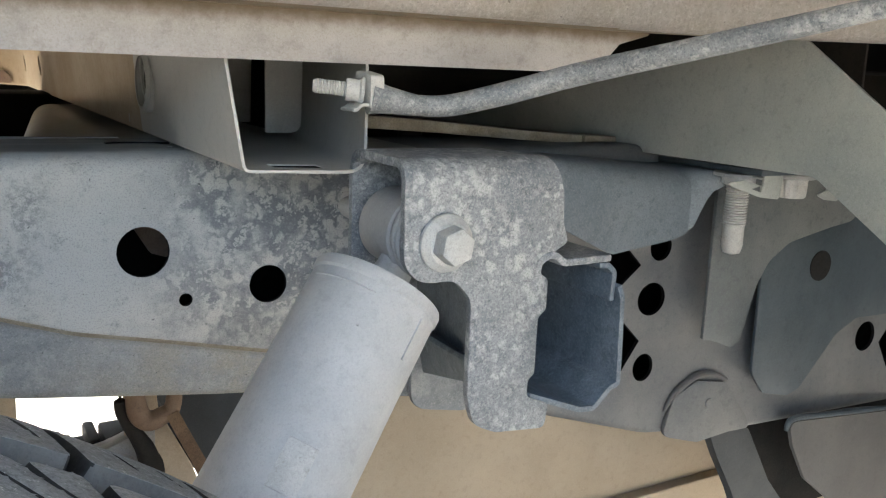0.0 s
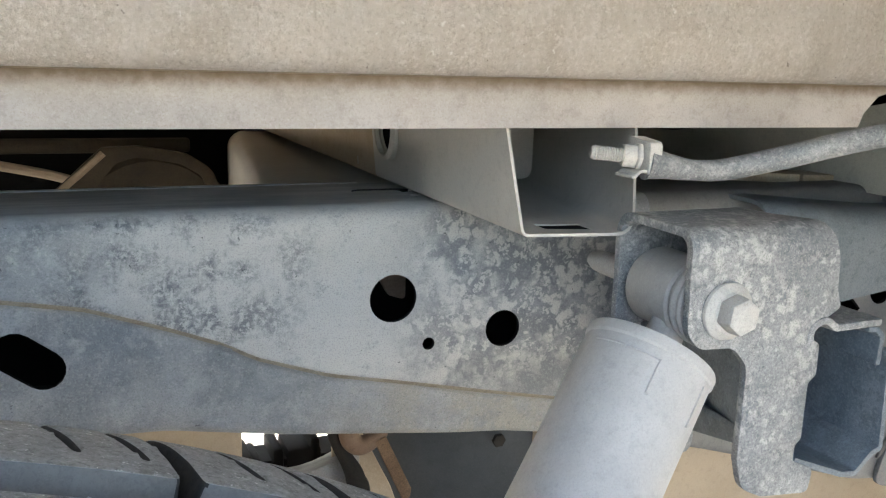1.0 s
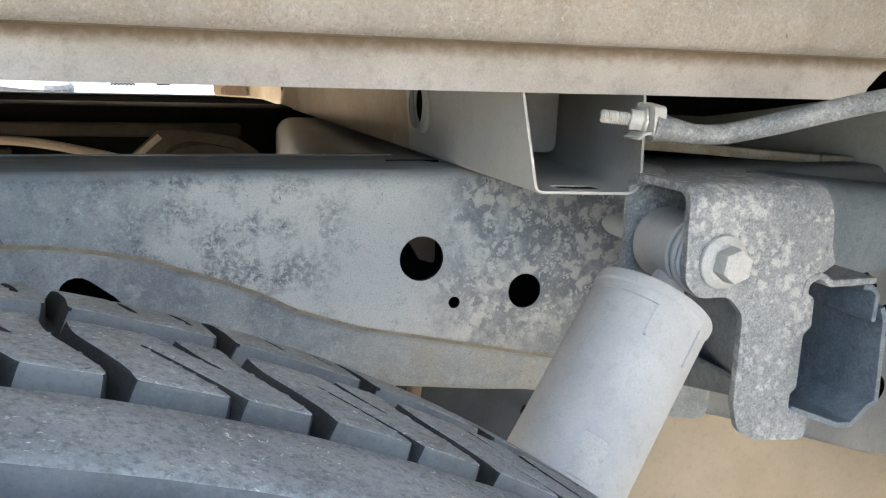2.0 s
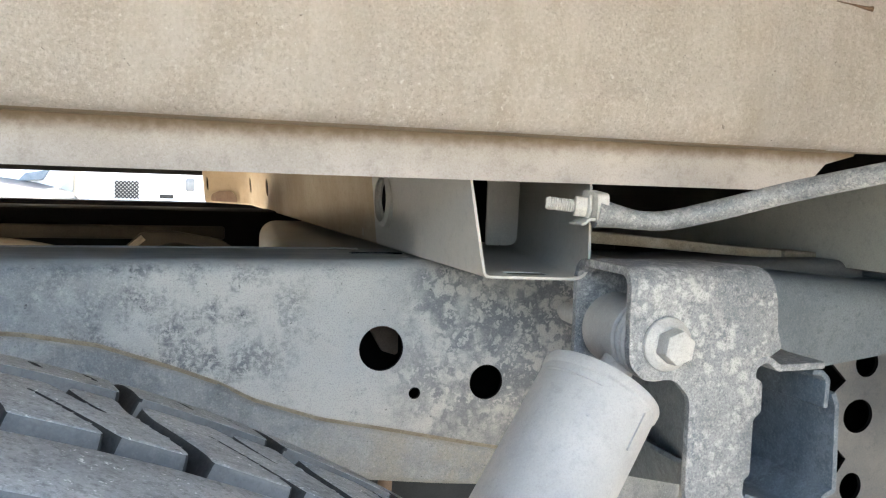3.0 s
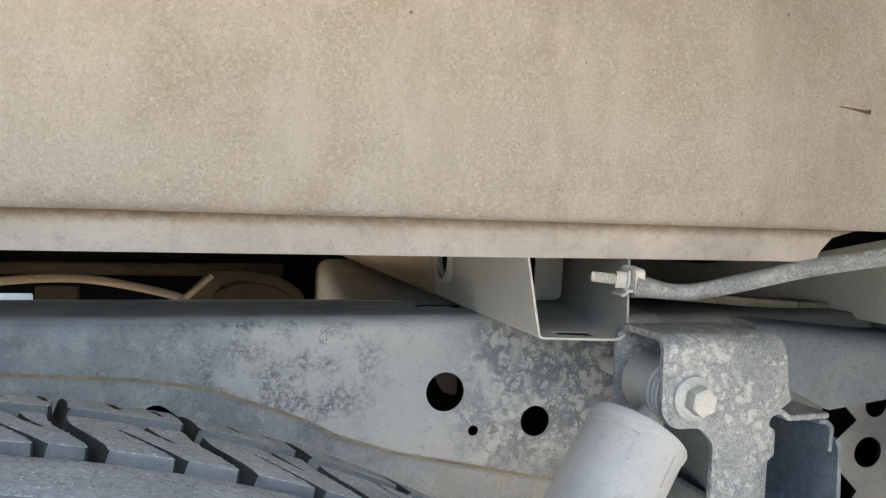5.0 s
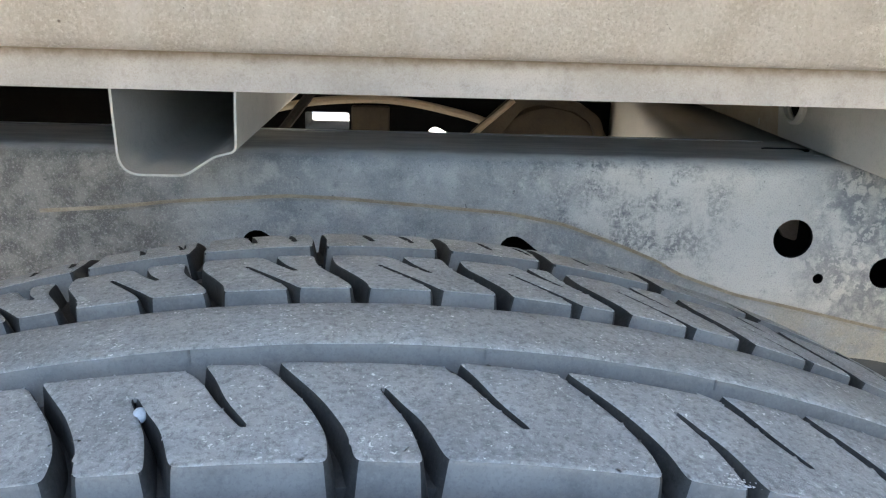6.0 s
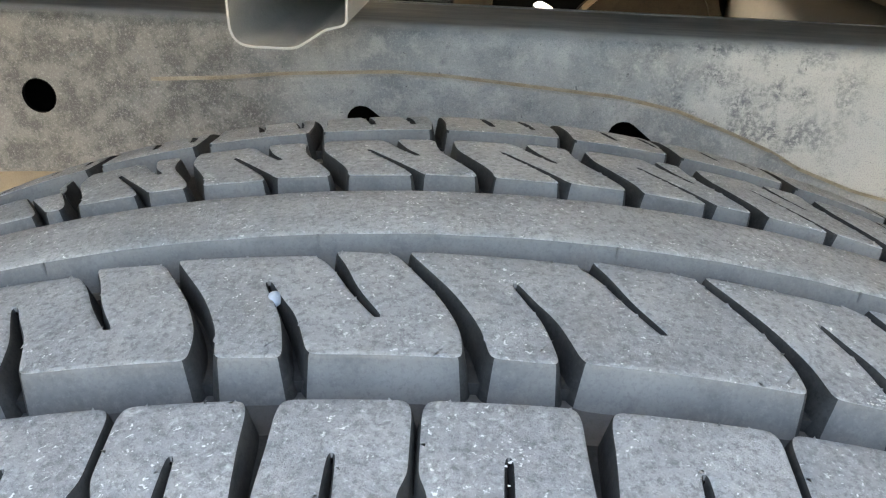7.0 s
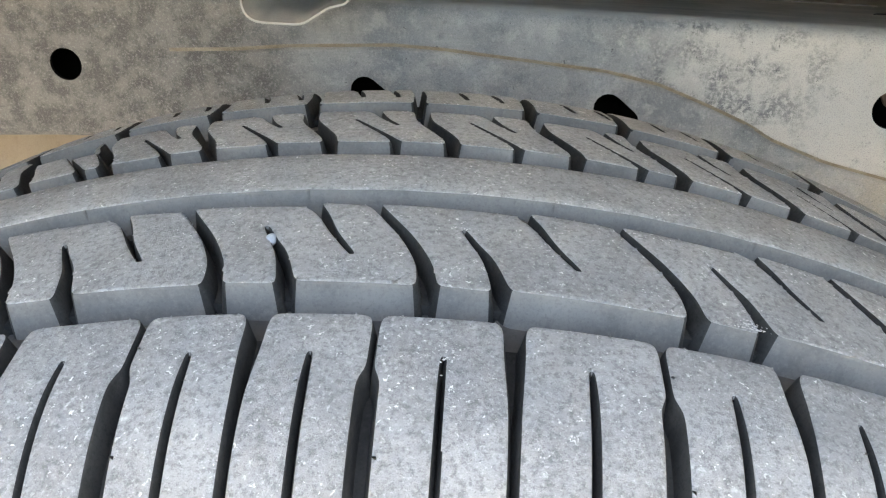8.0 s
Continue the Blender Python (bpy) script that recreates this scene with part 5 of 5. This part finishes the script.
def inner_row(p):
    a, b = mm(SLOT2), mm(SLOT2, p)
    n = len(a)
    sides = side_of(a, taper(n, 4.4, 5.6), 1), side_of(a, taper(n, 4.4, 5.6), -1)
    right = max(sides, key=lambda q: q[0].x)
    sides = side_of(b, taper(n, 4.4, 5.6), 1), side_of(b, taper(n, 4.4, 5.6), -1)
    left = min(sides, key=lambda q: q[0].x)
    d = mm(CUT_D)
    dw = taper(len(d), 2.8, 0.7)
    d0, d1 = sorted((side_of(d, dw, 1), side_of(d, dw, -1)), key=lambda q: q[0].x)
    e = mm(CUT_E)
    ew = taper(len(e), 4.0, 0.9)
    e0, e1 = sorted((side_of(e, ew, 1), side_of(e, ew, -1)), key=lambda q: q[0].x)
    return right[::-1] + d0 + d1[::-1] + left + e1 + e0[::-1]


def outer_shoulder(w, pocket_first):
    """A block w mm long between a plain slot, wide at its mouth, and a slot that opens into a pocket."""
    plain = [(2.5, 84), (2.4, 92), (1.3, 109), (1.1, 122), (1.1, 137)]
    pocket = [(0.6, 83), (0.6, 100), (2.5, 102.5), (2.6, 122), (2.6, 137)]
    a, b = (pocket, plain) if pocket_first else (plain, pocket)
    left = [(a[0][0] + 0.9, 80)] + a
    right = [(w - b[0][0] - 0.9, 80)] + [(w - h, o) for h, o in b]
    sipe = [(w / 2 + 0.9, 137), (w / 2 + 0.8, 104), (w / 2 + 0.4, 93.5), (w / 2 - 0.4, 93.5), (w / 2 - 0.8, 104), (w / 2 - 0.9, 137)]
    if pocket_first:
        left[0] = (1.4, 80)
    else:
        right[0] = (w - 1.4, 80)
    return [(x * MM, o * MM) for x, o in left[:1] + right + sipe + left[:0:-1]]


def inner_shoulder(p):
    """A block of one pitch with two blind cuts from the inner edge."""
    a, b = [(2.6, -84), (2.1, -100), (-1.2, -120), (-1.5, -134)], [(p - 2.1, -84), (p - 2.6, -100), (p - 5.8, -120), (p - 6.0, -134)]
    one = [(12.5, -134), (14, -117), (18, -104), (20.5, -94), (21.6, -94.5), (20.0, -104), (16.2, -117), (15.5, -134)]
    two = [(v + 15.5, o) for v, o in one]
    return [(x * MM, o * MM) for x, o in a + one + two + b[::-1]]


def tyre():
    ty = thing("tyre", (TX, TC, 0.0), "dusty worn all-terrain truck tyre with deep tread grooves", "tyre")
    at = WHEEL
    prof = []
    for k in range(61):
        o = -0.134 + 0.268 * k / 60
        prof.append((crown(o) - 0.0108, -o))
    side = [(0.44, 0.138), (0.40, 0.140), (0.35, 0.137), (0.305, 0.122), (0.265, 0.110), (0.248, 0.106)]
    prof = [(r, o) for r, o in reversed(side)] + prof + [(r, -o) for r, o in side]
    bm = lathe([(r, o) for r, o in prof], 220, m=at @ pose(0, 0, 0, -90, 0, 0), caps=False)
    bmesh.ops.solidify(bm, geom=bm.faces[:], thickness=0.004)
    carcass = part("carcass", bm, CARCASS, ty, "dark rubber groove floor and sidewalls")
    # centre rib, one ring with small moulding nicks
    ribs = [(-0.0166, 0.0112), (-0.0148, 0.0016), (-0.0143, 0.0006), (-0.0133, 0), (-0.006, 0), (0.0, 0), (0.006, 0), (0.0133, 0), (0.0143, 0.0006), (0.0148, 0.0016), (0.0168, 0.0112)]
    bm = lathe([(crown(o) - d, -o) for o, d in ribs], 400, m=at @ pose(0, 0, 0, -90, 0, 0), caps=False)
    for v in bm.verts:
        a = math.atan2(v.co.x - TX, v.co.z - TZ)
        v.co.y += 0.0006 * noise.noise(Vector((a * 60, v.co.z * 10, 0))) + 0.0003 * noise.noise(Vector((a * 260, v.co.y * 40, 0)))
    rib = part("centre_rib", bm, RUBBER, ty)
    rib.data.materials.append(GROOVE)
    for f in rib.data.polygons:
        c = f.center - Vector((TX, f.center.y, TZ))
        f.material_index = 0 if abs(f.normal.dot(c.normalized())) > 0.6 else 1

    for k in range(40):
        s = (k - 19.5) * 0.0745 + 0.004 * math.sin(k * 2.3)
        bm = box(-0.0003, 0.0003, -0.0005, 0.0005, -0.0045, 0.0040)
        bm.transform(WHEEL @ Matrix.Translation(wrap(s, 0.0147, 0.0045)) @ Matrix.Rotation(s / ARC, 4, "Y"))
        part("moulding_nick", bm, SLOT_WALL if k % 5 == 2 else GROOVE, rib)

    # slots are shallower than the grooves: a rubber bed under each row, coloured as shade
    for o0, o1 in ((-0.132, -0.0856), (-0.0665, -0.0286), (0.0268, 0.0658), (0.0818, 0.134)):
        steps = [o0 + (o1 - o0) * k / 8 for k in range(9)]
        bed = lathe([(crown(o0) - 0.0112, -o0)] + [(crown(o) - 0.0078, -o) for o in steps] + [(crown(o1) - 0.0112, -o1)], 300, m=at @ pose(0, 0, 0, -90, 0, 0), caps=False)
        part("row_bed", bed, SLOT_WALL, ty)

    def lay(name, loops):
        """Blocks round the tyre: (shape key, outline, start in mm)."""
        made = {}
        for key, outline, start in loops:
            if key not in made:
                b = block(outline)
                bmesh.ops.recalc_face_normals(b, faces=b.faces)
                me = bpy.data.meshes.new(name)
                b.to_mesh(me)
                b.free()
                me.materials.append(RUBBER)
                me.materials.append(GROOVE)
                me.materials.append(SLOT_WALL)
                # slot sides, picked by their facing, get the painted shade colour
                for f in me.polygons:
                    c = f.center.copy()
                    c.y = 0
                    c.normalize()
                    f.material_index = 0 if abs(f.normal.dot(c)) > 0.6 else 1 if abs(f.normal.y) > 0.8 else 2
                me.polygons.foreach_set("use_smooth", [True] * len(me.polygons))
                me.set_sharp_from_angle(angle=radians(50))
                made[key] = me
            ob = new(name, made[key])
            ob.parent = ty
            ob.matrix_parent_inverse = Matrix.Translation(-ty.location)
            ob.matrix_basis = at @ Matrix.Rotation(start * MM / ARC, 4, "Y")

    turn = 2 * math.pi * 480

    def spread(marks, mean):
        """Continues the seen pitch starts (mm) round the whole tyre."""
        first, last = marks[0], marks[-1]
        rest = turn - (last - first)
        n = round(rest / mean)
        return marks + [last + rest / n * k for k in range(1, n)] + [first + turn]

    def keyed(starts, shape):
        for s, e in zip(starts, starts[1:]):
            p = round(e - s, 1)
            yield p, shape(p), s

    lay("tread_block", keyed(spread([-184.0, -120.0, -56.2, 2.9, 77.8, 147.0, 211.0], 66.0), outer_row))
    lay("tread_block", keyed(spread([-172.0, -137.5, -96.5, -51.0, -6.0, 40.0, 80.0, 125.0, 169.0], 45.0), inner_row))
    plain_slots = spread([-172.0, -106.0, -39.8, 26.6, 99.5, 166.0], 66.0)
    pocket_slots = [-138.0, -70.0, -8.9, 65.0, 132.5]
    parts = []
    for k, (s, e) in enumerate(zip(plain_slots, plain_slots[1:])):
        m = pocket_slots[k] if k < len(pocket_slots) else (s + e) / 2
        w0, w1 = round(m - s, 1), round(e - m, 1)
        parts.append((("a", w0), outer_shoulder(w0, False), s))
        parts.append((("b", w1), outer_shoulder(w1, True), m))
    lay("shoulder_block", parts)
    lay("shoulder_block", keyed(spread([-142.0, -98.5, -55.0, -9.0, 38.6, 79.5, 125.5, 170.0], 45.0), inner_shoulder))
    rim = lathe([(0.246, -0.108), (0.254, -0.106), (0.250, -0.098), (0.225, -0.07), (0.215, 0.0), (0.225, 0.07), (0.250, 0.098), (0.254, 0.106), (0.246, 0.108)], 80, m=at @ pose(0, 0, 0, -90, 0, 0), caps=False)
    bmesh.ops.solidify(rim, geom=rim.faces[:], thickness=0.004)
    disc = lathe([(0.001, 0.03), (0.10, 0.035), (0.214, 0.0), (0.222, 0.01), (0.10, 0.05), (0.001, 0.045)], 80, m=at @ pose(0, 0, 0, -90, 0, 0) @ Matrix.Translation((0, 0, 0.0)))
    part("wheel_rim", put(rim, disc), SHEET, ty, "grey steel wheel rim")
    # chalky scuffs on the rubber
    rng = random.Random(5)
    for s0, o0, ds, do, n in ((93.5, 66.0, 4.0, 2.6, 60), (-7.0, -32.0, 2.6, 3.0, 26), (11.0, 95.0, 3.5, 5.0, 30), (62.0, -6.0, 3.0, 3.0, 8), (-118.0, 44.0, 3.0, 4.0, 8)):
        bm = bmesh.new()
        for k in range(n):
            cs, co, r = s0 + rng.gauss(0, ds * 0.5), o0 + rng.gauss(0, do * 0.5), rng.uniform(0.10, 0.42)
            co = min(co, 66.7) if o0 < 70 else co
            ring = [bm.verts.new(wrap((cs + r * rng.uniform(0.4, 1.3) * math.cos(a)) * MM, (co + r * rng.uniform(0.4, 1.0) * math.sin(a)) * MM, -0.00012)) for a in (math.pi * q / 4 for q in range(8))]
            bm.faces.new(ring)
        bm.transform(WHEEL)
        part("scuff", bm, CHALK, ty, "chalky white scuff")
    # a pebble caught in a groove
    bm = bmesh.new()
    bmesh.ops.create_icosphere(bm, subdivisions=3, radius=0.0017)
    for v in bm.verts:
        v.co *= 1 + 0.35 * noise.noise(v.co * 300)
        v.co.y *= 1.5
    bm.transform(WHEEL @ Matrix.Translation(wrap(-0.0445, 0.0445, 0.0012)))
    tagged(part("pebble", bm, STONE), "small pale pebble wedged in the tyre tread", "pebble")


tyre()


# ---- white vehicle parked beyond ----
def parked_vehicle():
    v = thing("parked_van", (-0.2, 9.5, 0.0), "white parked vehicle with dark mesh grille, overexposed", "vehicle")
    y = 8.0
    part("body", soften(box(-0.70, 2.4, y, y + 4, 0.20, 2.0), 0.09, 4, 40), WHITE_PAINT, v)
    part("bumper", soften(box(-0.74, 2.44, y - 0.10, y + 0.1, 0.36, 0.585), 0.05, 3, 40), WHITE_PAINT, v)
    x0, x1, z0, z1 = -0.409, -0.196, 0.597, 0.760
    part("grille_back", box(x0, x1, y - 0.012, y + 0.01, z0, z1, 0.004), SHEET, v)
    lattice = bmesh.new()
    step, reach = 0.034, z1 - z0
    for k in range(-5, 7):
        for s in (-1, 1):
            # a diagonal bar, cut off at the grille's sides
            a = x0 + step * k if s > 0 else x1 - step * k
            lo = max(0.0, s * ((x0 if s > 0 else x1) - a))
            hi = min(reach, s * ((x1 if s > 0 else x0) - a))
            if hi - lo < 0.01:
                continue
            p, q = Vector((a + s * lo, y - 0.02, z0 + lo)), Vector((a + s * hi, y - 0.02, z0 + hi))
            bar = box(-0.0045, 0.0045, -0.006, 0.006, 0, (q - p).length)
            put(lattice, bar, along(p, q))
    part("grille", lattice, BLACK_PLASTIC, v)
    part("vent", box(-0.013, 0.109, y - 0.02, y + 0.01, 0.604, 0.642, 0.004), DARK, v)
    part("headlight", soften(box(0.221, 0.30, y - 0.03, y + 0.02, 0.674, 0.80), 0.02, 3, 40), RAIL_END, v)
    part("trim_pillar", soften(slab(rounded([(-0.535, 0.60), (-0.515, 0.74), (-0.49, 0.82), (-0.47, 0.82), (-0.445, 0.60)], 0.01), XZ, y - 0.03, y + 0.02), 0.006, 2, 40), SHEET, v)
    part("wheel", lathe([(0.02, 0), (0.3, 0), (0.345, 0.03), (0.345, 0.2), (0.3, 0.22), (0.02, 0.22)], 48, m=along((1.9, y + 0.9, GROUND + 0.345), (1.9, y + 2, GROUND + 0.345))), BLACK_RUBBER, v)
    w = thing("parked_car", (-2.0, 9.5, 0.0), "white parked car with a dark tyre, overexposed", "vehicle")
    part("body", soften(box(-3.6, -0.85, y + 0.35, y + 4, 0.45, 1.5), 0.12, 4, 40), WHITE_PAINT, w)
    part("mirror", soften(slab(rounded([(-0.90, 0.64), (-0.85, 0.74), (-0.80, 0.805), (-0.785, 0.78), (-0.78, 0.64)], 0.02), XZ, y + 0.28, y + 0.36), 0.01, 2, 40), SHEET, w)
    part("window", soften(slab([Vector(p) for p in ((-1.26, 0.72), (-1.19, 0.80), (-0.98, 0.84), (-1.04, 0.74))], XZ, y + 0.30, y + 0.36), 0.006, 1, 40), CHEEK, w)
    spare_at = pose(-1.27, y - 0.15, 0.585, 6, 8, 0)
    spare = lathe([(0.34, -0.10), (0.52, -0.10), (0.56, -0.07), (0.565, 0.0), (0.56, 0.07), (0.52, 0.10), (0.34, 0.10)], 96, m=spare_at)
    for vert in spare.verts:
        out = spare_at.inverted() @ vert.co
        if math.hypot(out.x, out.y) > 0.53 and math.sin(32 * math.atan2(out.y, out.x)) < -0.3:
            vert.co -= (vert.co - spare_at.translation) * 0.03
    part("tyre", spare, CARCASS, w, "dark tyre lying flat with a lugged tread")


parked_vehicle()
